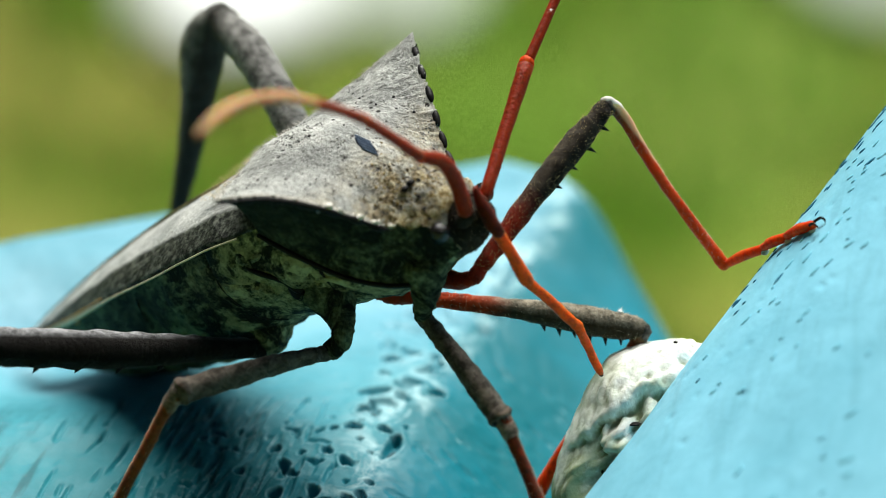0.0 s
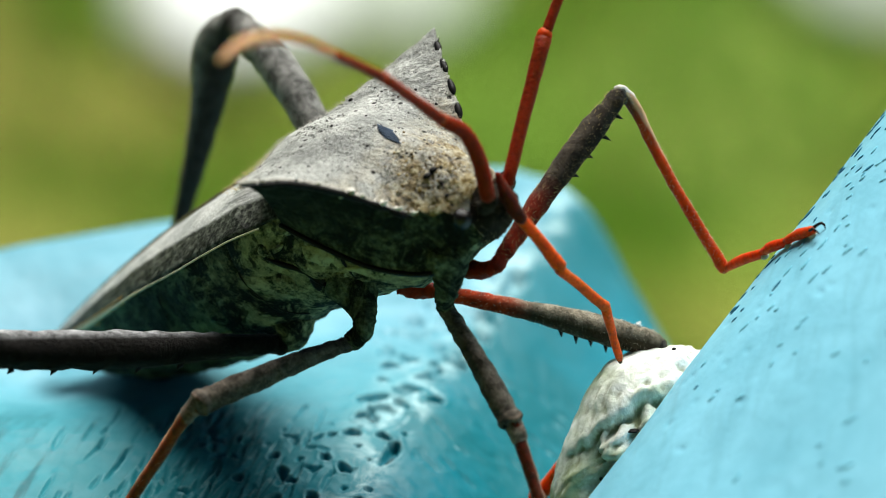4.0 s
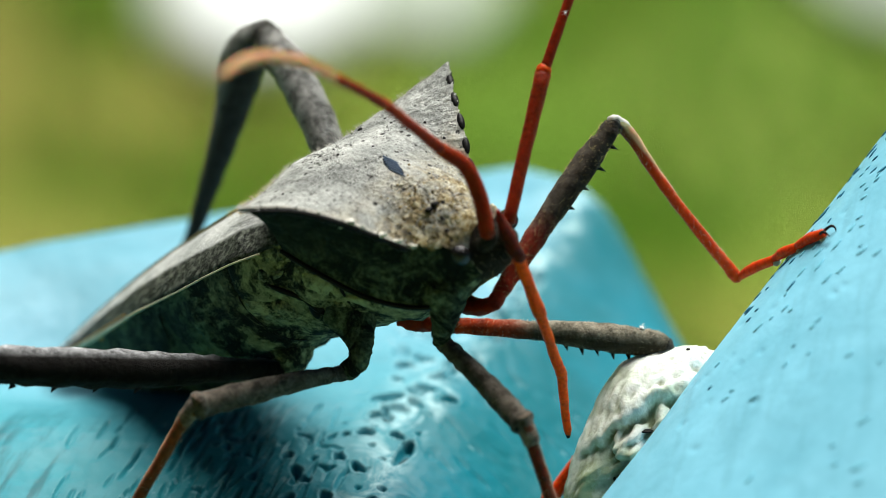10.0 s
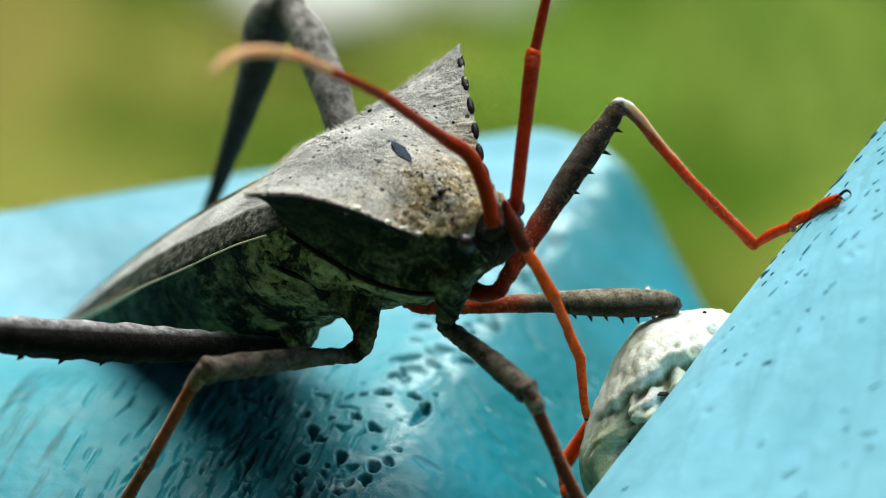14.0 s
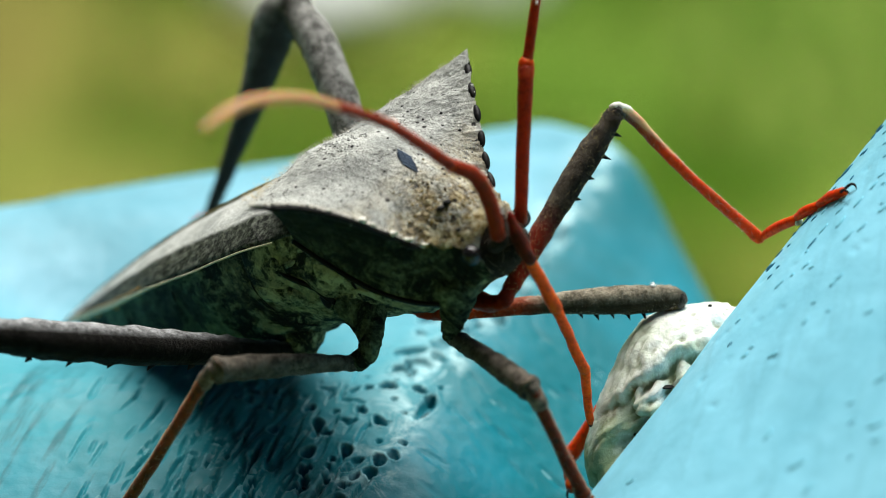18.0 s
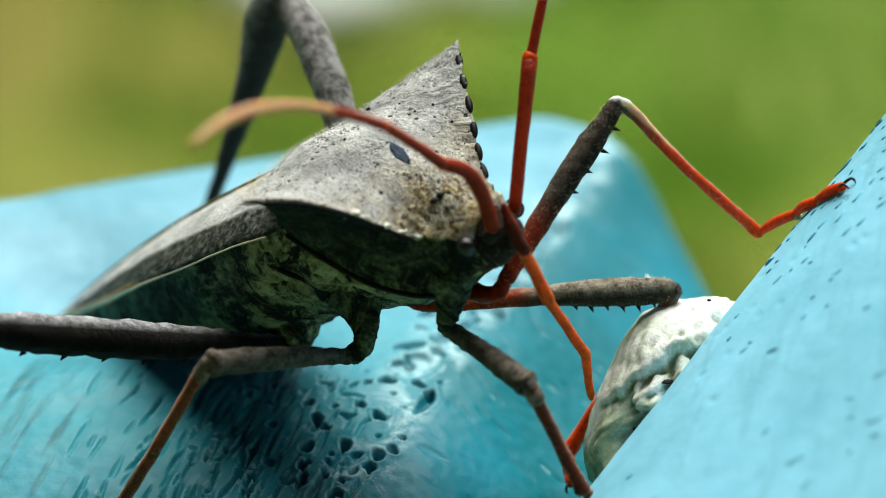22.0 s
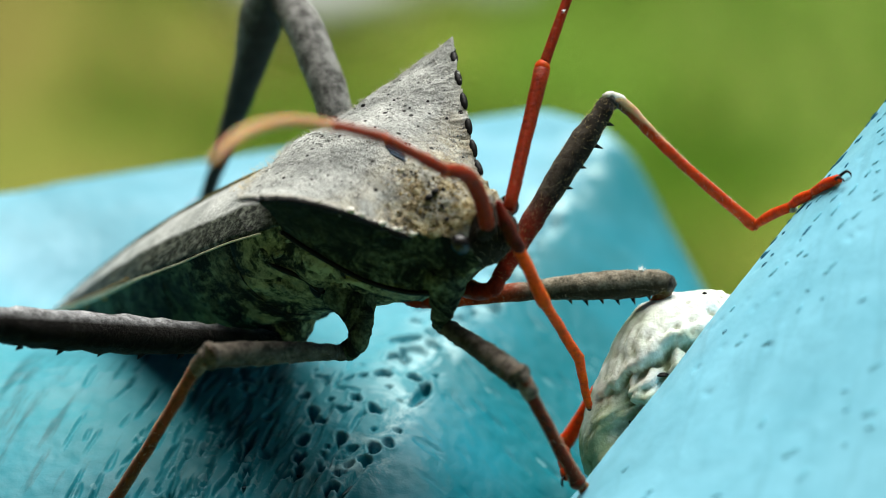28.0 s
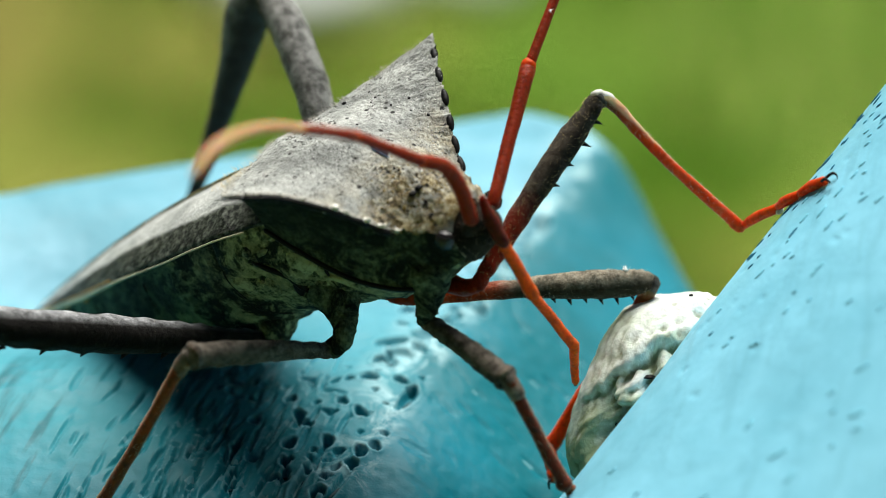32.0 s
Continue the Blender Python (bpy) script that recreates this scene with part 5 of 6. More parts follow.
    if name == "far_hind":
        sweep(bm, [(0, 0, 0, 0.85), (b * 0.05, 0, 0.45, 0.95), (b * 0.13, 0, 1.0, 1.2), (b * 0.23, 0, 0.95, 1.2), (b * 0.36, 0, 0.6, 0.95), (b * 0.55, 0, 0.3, 0.68), (b * 0.76, 0, 0.12, shin_r * 1.45), (b, 0, 0, shin_r)], 14, 5, flat=0.85, rough=0.06)
    elif name == "far_fore":
        sweep(bm, [(-0.1, 0, -0.05, shin_r * 1.2), (b * 0.03, 0, 0.28, shin_r * 1.3), (b * 0.10, 0, 0.42, shin_r * 1.15), (b * 0.24, 0, 0.26, shin_r), (b * 0.5, 0, 0.05, shin_r * 0.92), (b * 0.88, 0, 0.02, shin_r * 1.05), (b * 0.97, 0, 0, shin_r * 1.2), (b, 0, 0, shin_r)], 12, 5, rough=0.05)
    else:
        sweep(bm, [(-0.02, 0, 0, shin_r * 1.35), (b * 0.05, 0, 0.16, shin_r * 1.25), (b * 0.13, 0, 0.20, shin_r), (b * 0.5, 0, 0.05, shin_r * 0.92), (b * 0.88, 0, 0.02, shin_r * 1.05), (b * 0.97, 0, 0, shin_r * 1.25), (b, 0, 0, shin_r)], 12, 5, rough=0.05)
    shin = part("shin", bm, shin_mat, bug)
    if name in ("near_fore", "near_mid"):
        part("collar", sweep(bmesh.new(), [(a * 0.955, 0, 0.02, r3 * 1.02), (a * 0.985, 0, 0.02, r3 * 1.16), (a * 1.0, 0, 0.0, r3 * 1.04)], 14, 3, rough=0.05), thigh_mat, thigh)
        part("knee_cap", sweep(bmesh.new(), [(0.25, 0, 0.10, shin_r * 1.35), (0.6, 0, 0.16, shin_r * 1.32), (0.95, 0, 0.14, shin_r * 1.1)], 12, 4, rough=0.05), KNEE, shin)
        part("knee_lip", sweep(bmesh.new(), [(a - 0.15, 0.30, r3 * 0.75, 0.10), (a + 0.12, 0.12, r3 * 0.95, 0.13), (a + 0.16, -0.16, r3 * 0.92, 0.12), (a - 0.10, -0.34, r3 * 0.7, 0.09)], 8, 4, rough=0.04), KNEE, thigh, "pale chipped lip of the knee")
        part("knee_gap", blob(bmesh.new(), (a + 0.08, -0.05, 0.0), (0.20, r3 * 0.86, r3 * 0.80), 12), BLACK, thigh)
    part("knee_joint", sweep(bmesh.new(), [(-0.12, 0, 0.1, shin_r * 1.3), (0.35, 0, 0.16, shin_r * 1.2)], 10, 3), BROWN if name[0] == "n" else GREYLEG, shin)
    if name == "far_fore":
        part("knee_bloom", sweep(bmesh.new(), [(-0.28, 0, 0.14, 0.20), (-0.05, 0, 0.24, 0.29), (b * 0.03, 0, 0.36, 0.30), (b * 0.09, 0, 0.46, 0.26), (b * 0.15, 0, 0.40, 0.17)], 12, 5, rough=0.10), RIMCHALK, shin, "whitish fuzzy knee")
    bm = bmesh.new()
    for _ in range(1500 if name == "far_fore" else 420):
        x, ang = b * rnd.uniform(0.05, 1), rnd.uniform(0, 6.28)
        d = Vector((0.5, math.cos(ang), math.sin(ang)))
        lift = np.interp(x / b, (0, 0.03, 0.10, 0.24, 0.5, 1), (0, 0.28, 0.42, 0.26, 0.05, 0)) if name == "far_fore" else (0.45 if name == "far_hind" and x < b * 0.5 else 0.04)
        tuft(rnd, Vector((x, 0, lift)) + Vector((0, d.y, d.z)) * shin_r * 0.95, d, 0.11, bm, 0.007)
    part("bristles", bm, PALE if name != "far_mid" else RUST, shin)
    c = (claw - ankle).length / MM
    bm = bmesh.new()
    rs = shin_r * (0.95 if name == "far_fore" else 0.95)
    for i, (s, e) in enumerate(((0, 0.42), (0.44, 0.68), (0.70, 0.97))):
        sweep(bm, [(c * s, 0, 0.05, rs * 0.75), (c * (s + e) / 2, 0, 0.10, rs), (c * e, 0, 0, rs * 0.9)], 10, 3, rough=0.04)
    foot = part("foot", bm, RED if name[0] == "f" else TIBIA, bug)
    if name == "far_fore":
        for s in (0.43, 0.69, 0.95):
            part("foot_pad", blob(bmesh.new(), (c * s, 0, -rs * 0.7), (0.22, 0.22, 0.16), 8), PALE, foot)
    for s in (-1, 1):
        part("claw", sweep(bmesh.new(), [(c * 0.95, s * 0.08, 0.06, 0.09), (c + 0.2, s * 0.26, 0.12, 0.07), (c + 0.38, s * 0.28, -0.04, 0.05), (c + 0.36, s * 0.22, -0.2, 0.02)], 6, 3), BLACK, foot)
    return thigh, shin, foot, hip, knee, ankle, claw, a * MM, b * MM


BUILT = {name: build_leg(name, L) for name, L in LEGS.items()}


def coxae():
    """The short first joints that carry the legs."""
    rows = dict(
        near_fore=[(8.9, -1.5, -0.9, 1.15), (8.6, -1.7, -1.7, 0.82), (8.2, -1.85, -2.35, 0.58), (7.65, -1.75, -2.85, 0.45), (*LEGS["near_fore"]["hip"], 0.39)],
        near_mid=[(3.6, -2.4, -0.6, 1.35), (3.95, -2.8, -1.25, 1.0), (4.25, -3.3, -1.85, 0.62), (4.38, -3.75, -2.3, 0.52), (4.15, -4.1, -2.65, 0.47), (*LEGS["near_mid"]["hip"], 0.42)],
        near_hind=[(-1.6, -1.9, -1.6, 1.2), (-1.7, -2.4, -2.2, 0.95), (*LEGS["near_hind"]["hip"], 0.62)],
        far_fore=[(7.34, 0.20, -1.85, 0.52), (8.48, -0.20, -2.42, 0.44), (*LEGS["far_fore"]["hip"], 0.34)],
        far_mid=[(3.10, 0.90, -2.44, 0.52), (3.63, 1.00, -2.98, 0.44), (*LEGS["far_mid"]["hip"], 0.34)],
        far_hind=[(-1.58, 2.20, -0.26, 0.7), (*LEGS["far_hind"]["hip"], 0.45)])
    for name, pts in rows.items():
        part("hip_joint", sweep(bmesh.new(), pts, 16, 6, rough=0.10), (FLANK if name == "near_hind" else UNDER) if name[0] == "n" else DARKRED, bug)


coxae()


# feelers and beak
def near_feeler():
    """The first joint, and the whip of the three outer joints, which turns at the first joint's end."""
    pts = [(0.00, -0.00, 0.00), (0.24, 0.35, 1.65), (0.35, 0.23, 3.21), (0.19, -0.48, 4.35), (0.64, -1.86, 6.02), (1.31, -3.54, 7.85), (2.03, -5.32, 9.27), (2.71, -6.92, 10.42), (3.93, -9.32, 11.97), (5.22, -12.28, 13.37), (6.12, -14.71, 14.06), (6.73, -16.70, 14.24)]
    rad = [0.34, 0.36, 0.34, 0.30, 0.24, 0.24, 0.22, 0.22, 0.23, 0.25, 0.24, 0.12]
    first = part("feeler", sweep(bmesh.new(), [(*p, r) for p, r in zip(pts[:4], rad[:4])], 12, 6, rough=0.03), DARKRED, bug, "dark red bowed first joint of the feeler")
    out = [tuple(a - b for a, b in zip(p, pts[3])) for p in pts[3:]]
    whip = part("feeler_whip", sweep(bmesh.new(), [(*p, r) for p, r in zip(out[:3], (0.28, 0.24, 0.24))], 12, 5, rough=0.03), DARKRED, bug, "thin reddish outer feeler with a pale orange tip")
    part("third_joint", sweep(bmesh.new(), [(*p, r) for p, r in zip(out[2:5], (0.24, 0.22, 0.22))], 12, 5, rough=0.03), DARKRED, whip)
    part("tip_joint", sweep(bmesh.new(), [(*p, r) for p, r in zip(out[4:], rad[7:])], 12, 5, rough=0.02), ORANGE, whip, "pale orange last joint")
    for p, r in ((out[0], 0.31), (out[2], 0.26), (out[4], 0.24)):
        part("feeler_knot", blob(bmesh.new(), p, r, 10), RED, whip, "bright red joint")
    return first, whip


def far_feeler():
    j, e = Vector((1.02, 4.32, 5.22)), Vector((2.81, 8.56, 9.95))
    first = part("feeler", sweep(bmesh.new(), [(0, 0, 0, 0.30), (*(j * 0.5), 0.31), (*j, 0.38)], 12, 5, rough=0.03), DARKRED, bug, "dark red upright feeler")
    part("second_joint", sweep(bmesh.new(), [(*j, 0.26), (*(j * 0.5 + e * 0.5), 0.22), (*e, 0.24)], 12, 5, rough=0.03), DARKRED, first)
    part("tip_joint", sweep(bmesh.new(), [(*e, 0.22), (*(e * 1.5 - j * 0.5 + Vector((0.3, 0.2, -0.3))), 0.2), (*(e * 2.0 - j * 1.0 + Vector((1.2, 0.8, -1.4))), 0.1)], 10, 5), ORANGE, first)
    part("feeler_knot", blob(bmesh.new(), j * 1.02, 0.37, 10), RED, first, "bright red joint")
    rnd = random.Random(5)
    bm = bmesh.new()
    c = j.lerp(e, 0.42) + Vector((0.25, -0.1, 0.1))
    for _ in range(14):
        tuft(rnd, c, (rnd.gauss(0, 1), rnd.gauss(0, 1), rnd.gauss(0, 1)), 0.17, bm, 0.014)
    tagged(part("fluff", bm, FLECK, first, "white speck of fluff"), kind="stuff")
    return first


def beak_joint(length, r0, r1, tip=False):
    ob = part("beak_joint", sweep(bmesh.new(), [(0, 0, 0, r0), (length * 0.5, 0, 0.04, (r0 + r1) * 0.46), (length * 0.9, 0, 0, r1), (length, 0, 0, r1 * (0.5 if tip else 1.0))], 10, 5, rough=0.03), BEAK, bug, "orange joint of the beak")
    if tip:
        part("beak_tip", sweep(bmesh.new(), [(length - 0.3, 0, 0, r1), (length + 0.1, 0, 0, r1 * 0.5)], 8, 3), BLACK, ob, "black tip of the beak")
    return ob


(feeler_near, feeler_whip), feeler_far = near_feeler(), far_feeler()
part("beak_base", sweep(bmesh.new(), [(*(12.87, -0.45, 1.59), 0.12), (*(12.76, -0.45, 0.86), 0.28), (*(12.81, -0.50, 0.10), 0.34), (*(12.87, -0.50, -0.78), 0.29)], 12, 5, rough=0.04), BEAKROOT, bug, "dark red root of the beak")
BEAK_PARTS = [beak_joint(3.4, 0.29, 0.31), beak_joint(3.9, 0.25, 0.25), beak_joint(3.6, 0.24, 0.18, True)]


def between(rows, t):
    """The value at t seconds among rows of (seconds, value); 0 where there are none."""
    return float(np.interp(t, [r[0] for r in rows], [r[1] for r in rows])) if rows else 0.0


def motions():
    walk(bug, BUG_ROWS)
    for name, (thigh, shin, foot, hip0, knee0, ankle0, claw, a, b) in BUILT.items():
        rows = [[], [], []]
        hip_local = mm(LEGS[name]["hip"])
        for t, m in BUG_ROWS:
            inv = m.inverted()
            hip = m @ hip_local
            side = Vector((between(LEGS[name].get("sway"), t), 0, 0)) * MM
            ankle = ankle0 + Vector((0, 0, between(LEGS[name].get("lift"), t))) * MM
            knee = bend(hip, ankle, knee0 + (hip - hip0) * LEGS[name]["drift"] + side, a, b)
            away = knee * 2 - hip - ankle
            if away.length < 1e-6:
                away = Vector((0, 0, 1))
            for i, (p, q, w) in enumerate(((hip, knee, away), (knee, ankle, away), (ankle, claw, Vector((0, -0.3, 1))))):
                rows[i].append((t, inv @ leg_pose(p, q, w)))
        for ob, r in zip((thigh, shin, foot), rows):
            walk(ob, r)
    walk(feeler_near, [
    (0.0, pose(0.01231, -0.00110, 0.00084, 21.89, 14.67, 2.31)),
    (1.0, pose(0.01231, -0.00110, 0.00084, 18.29, 14.88, 3.07)),
    (2.0, pose(0.01231, -0.00110, 0.00084, 11.72, 10.51, 1.87)),
    (5.0, pose(0.01231, -0.00110, 0.00084, 3.32, 4.63, 0.99)),
    (6.0, pose(0.01231, -0.00110, 0.00084, -0.91, 1.19, 1.18)),
    (7.0, pose(0.01231, -0.00110, 0.00084, 1.21, 4.22, 1.01)),
    (8.0, pose(0.01231, -0.00110, 0.00084, 3.22, 5.42, 1.16)),
    (9.0, pose(0.01231, -0.00110, 0.00084, 1.58, 4.36, 0.77)),
    (10.0, pose(0.01231, -0.00110, 0.00084, -1.24, -0.98, 0.50)),
    (11.0, pose(0.01231, -0.00110, 0.00084, 0.84, -0.22, 0.52)),
    (12.0, pose(0.01231, -0.00110, 0.00084, 0.90, 0.81, 0.11)),
    (13.0, pose(0.01231, -0.00110, 0.00084, 2.73, 2.88, 0.28)),
    (14.0, pose(0.01231, -0.00110, 0.00084, -3.68, -6.64, 0.76)),
    (17.0, pose(0.01231, -0.00110, 0.00084, 9.23, 4.53, 0.23)),
    (18.0, pose(0.01231, -0.00110, 0.00084, 11.33, 6.05, -0.04)),
    (19.0, pose(0.01231, -0.00110, 0.00084, 17.58, 8.74, 0.22)),
    (20.0, pose(0.01231, -0.00110, 0.00084, 18.77, 9.10, 0.44)),
    (21.0, pose(0.01231, -0.00110, 0.00084, 15.30, 8.96, -0.99)),
    (22.0, pose(0.01231, -0.00110, 0.00084, 16.32, 8.72, -0.59)),
    (23.0, pose(0.01231, -0.00110, 0.00084, 17.33, 8.58, 0.40)),
    (24.0, pose(0.01231, -0.00110, 0.00084, 14.70, 6.51, 1.21)),
    (27.0, pose(0.01231, -0.00110, 0.00084, 19.38, 8.87, 1.98)),
    (28.0, pose(0.01231, -0.00110, 0.00084, 22.87, 14.60, 4.89)),
    (29.0, pose(0.01231, -0.00110, 0.00084, 16.45, 5.95, 2.96)),
    (30.0, pose(0.01231, -0.00110, 0.00084, 24.11, 11.21, 6.06)),
    (31.0, pose(0.01231, -0.00110, 0.00084, 19.10, 7.64, 3.66)),
    (32.0, pose(0.01231, -0.00110, 0.00084, 19.77, 7.98, 3.98)),
    ])
    walk(feeler_whip, [
    (0.0, pose(0.01355, -0.00312, 0.00452, 0.16, 6.83, -2.85)),
    (1.0, pose(0.01361, -0.00285, 0.00463, 1.48, 3.28, -0.30)),
    (2.0, pose(0.01330, -0.00242, 0.00489, 2.03, 0.74, 0.31)),
    (5.0, pose(0.01286, -0.00182, 0.00512, 1.46, -0.66, 1.63)),
    (6.0, pose(0.01260, -0.00150, 0.00519, 1.29, -2.95, 3.44)),
    (7.0, pose(0.01283, -0.00166, 0.00515, 0.79, -0.24, 2.01)),
    (8.0, pose(0.01292, -0.00181, 0.00512, 0.15, -0.43, 2.00)),
    (9.0, pose(0.01283, -0.00169, 0.00514, -0.34, 1.29, 1.32)),
    (10.0, pose(0.01243, -0.00148, 0.00520, 1.41, 0.32, 2.03)),
    (11.0, pose(0.01249, -0.00164, 0.00518, 0.49, -0.91, 2.08)),
    (12.0, pose(0.01256, -0.00165, 0.00518, -0.43, 0.65, 0.29)),
    (13.0, pose(0.01272, -0.00178, 0.00514, -0.24, -0.27, 0.04)),
    (14.0, pose(0.01199, -0.00130, 0.00520, 2.68, -5.16, 3.76)),
    (17.0, pose(0.01283, -0.00227, 0.00503, 1.79, 0.89, -0.85)),
    (18.0, pose(0.01294, -0.00242, 0.00496, 0.99, 3.15, -2.53)),
    (19.0, pose(0.01311, -0.00287, 0.00476, 0.20, 5.19, -3.76)),
    (20.0, pose(0.01314, -0.00295, 0.00472, 1.51, 5.29, -3.51)),
    (21.0, pose(0.01310, -0.00272, 0.00483, -0.87, 10.83, -6.97)),
    (22.0, pose(0.01309, -0.00279, 0.00480, -0.29, 8.11, -5.94)),
    (23.0, pose(0.01311, -0.00285, 0.00477, 0.74, 4.65, -3.09)),
    (24.0, pose(0.01299, -0.00265, 0.00487, 3.88, -1.00, 0.39)),
    (27.0, pose(0.01317, -0.00297, 0.00470, 4.03, 0.24, 0.69)),
    (28.0, pose(0.01363, -0.00313, 0.00449, 6.13, -2.97, 2.39)),
    (29.0, pose(0.01300, -0.00276, 0.00483, 9.48, -7.73, 4.60)),
    (30.0, pose(0.01346, -0.00320, 0.00450, 9.67, -12.85, 6.18)),
    (31.0, pose(0.01314, -0.00293, 0.00473, 10.23, -9.15, 4.33)),
    (32.0, pose(0.01317, -0.00297, 0.00470, 10.70, -9.73, 4.73)),
    ])
    walk(feeler_far, [
    (0.0, pose(0.01181, 0.00090, 0.00060, -20.95, -1.23, 6.35)),
    (0.5, pose(0.01181, 0.00090, 0.00060, -18.59, -0.46, 4.77)),
    (1.0, pose(0.01181, 0.00090, 0.00060, -16.23, -0.06, 3.70)),
    (1.5, pose(0.01181, 0.00090, 0.00060, -14.95, 0.43, 2.84)),
    (2.0, pose(0.01181, 0.00090, 0.00060, -10.28, 1.03, 1.16)),
    (2.5, pose(0.01181, 0.00090, 0.00060, -9.54, 1.34, 0.70)),
    (4.5, pose(0.01181, 0.00090, 0.00060, -5.02, 4.76, -3.31)),
    (5.0, pose(0.01181, 0.00090, 0.00060, -2.31, 4.88, -3.78)),
    (5.5, pose(0.01181, 0.00090, 0.00060, -2.79, 5.00, -3.82)),
    (6.0, pose(0.01181, 0.00090, 0.00060, -0.74, 5.57, -4.57)),
    (6.5, pose(0.01181, 0.00090, 0.00060, -2.02, 5.94, -4.75)),
    (7.0, pose(0.01181, 0.00090, 0.00060, -2.44, 5.42, -4.24)),
    (7.5, pose(0.01181, 0.00090, 0.00060, -0.71, 5.23, -4.29)),
    (8.0, pose(0.01181, 0.00090, 0.00060, -1.03, 4.55, -3.66)),
    (8.5, pose(0.01181, 0.00090, 0.00060, 1.06, 4.88, -4.21)),
    (9.0, pose(0.01181, 0.00090, 0.00060, -1.57, 3.74, -2.89)),
    (9.5, pose(0.01181, 0.00090, 0.00060, -0.90, 3.91, -3.13)),
    (10.0, pose(0.01181, 0.00090, 0.00060, -3.48, 2.75, -1.73)),
    (10.5, pose(0.01181, 0.00090, 0.00060, -1.65, 2.52, -1.83)),
    (11.0, pose(0.01181, 0.00090, 0.00060, -2.28, 1.67, -0.98)),
    (11.5, pose(0.01181, 0.00090, 0.00060, 0.50, 2.32, -2.01)),
    (12.0, pose(0.01181, 0.00090, 0.00060, -1.11, 1.09, -0.70)),
    (12.5, pose(0.01181, 0.00090, 0.00060, 0.58, 0.52, -0.54)),
    (13.0, pose(0.01181, 0.00090, 0.00060, 0.11, -0.39, 0.30)),
    (13.5, pose(0.01181, 0.00090, 0.00060, 2.14, -0.64, 0.09)),
    (14.0, pose(0.01181, 0.00090, 0.00060, 3.63, -0.50, -0.31)),
    (14.5, pose(0.01181, 0.00090, 0.00060, 7.98, -0.49, -1.13)),
    (16.5, pose(0.01181, 0.00090, 0.00060, 10.04, -1.32, -0.93)),
    (17.0, pose(0.01181, 0.00090, 0.00060, 9.84, -1.41, -0.83)),
    (17.5, pose(0.01181, 0.00090, 0.00060, 8.04, -2.68, 0.43)),
    (18.0, pose(0.01181, 0.00090, 0.00060, 7.09, -3.49, 1.21)),
    (18.5, pose(0.01181, 0.00090, 0.00060, 5.89, -4.53, 2.25)),
    (19.0, pose(0.01181, 0.00090, 0.00060, 4.39, -4.82, 2.84)),
    (19.5, pose(0.01181, 0.00090, 0.00060, 0.93, -4.00, 3.06)),
    (20.0, pose(0.01181, 0.00090, 0.00060, -1.06, -4.95, 4.35)),
    (20.5, pose(0.01181, 0.00090, 0.00060, -0.71, -4.35, 3.76)),
    (21.0, pose(0.01181, 0.00090, 0.00060, -1.41, -3.83, 3.50)),
    (21.5, pose(0.01181, 0.00090, 0.00060, -1.42, -3.65, 3.36)),
    (22.0, pose(0.01181, 0.00090, 0.00060, -0.34, -3.85, 3.25)),
    (22.5, pose(0.01181, 0.00090, 0.00060, -2.63, -4.69, 4.55)),
    (23.0, pose(0.01181, 0.00090, 0.00060, -2.41, -4.64, 4.46)),
    (23.5, pose(0.01181, 0.00090, 0.00060, -1.80, -4.43, 4.12)),
    (24.0, pose(0.01181, 0.00090, 0.00060, -2.97, -5.13, 5.02)),
    (24.5, pose(0.01181, 0.00090, 0.00060, -2.40, -5.51, 5.19)),
    (26.5, pose(0.01181, 0.00090, 0.00060, -4.63, -5.76, 6.05)),
    (27.0, pose(0.01181, 0.00090, 0.00060, -6.61, -5.89, 6.76)),
    (27.5, pose(0.01181, 0.00090, 0.00060, -8.10, -5.99, 7.32)),
    (28.0, pose(0.01181, 0.00090, 0.00060, -12.88, -4.35, 7.25)),
    (28.5, pose(0.01181, 0.00090, 0.00060, -14.74, -3.08, 6.51)),
    (29.0, pose(0.01181, 0.00090, 0.00060, -16.24, -2.80, 6.67)),
    (29.5, pose(0.01181, 0.00090, 0.00060, -14.81, -3.46, 6.93)),
    (30.0, pose(0.01181, 0.00090, 0.00060, -14.39, -3.19, 6.52)),
    (30.5, pose(0.01181, 0.00090, 0.00060, -14.17, -3.43, 6.70)),
    (31.0, pose(0.01181, 0.00090, 0.00060, -14.80, -3.07, 6.52)),
    (31.5, pose(0.01181, 0.00090, 0.00060, -16.11, -3.93, 7.85)),
    (32.0, pose(0.01181, 0.00090, 0.00060, -15.62, -3.90, 7.65)),
    ])
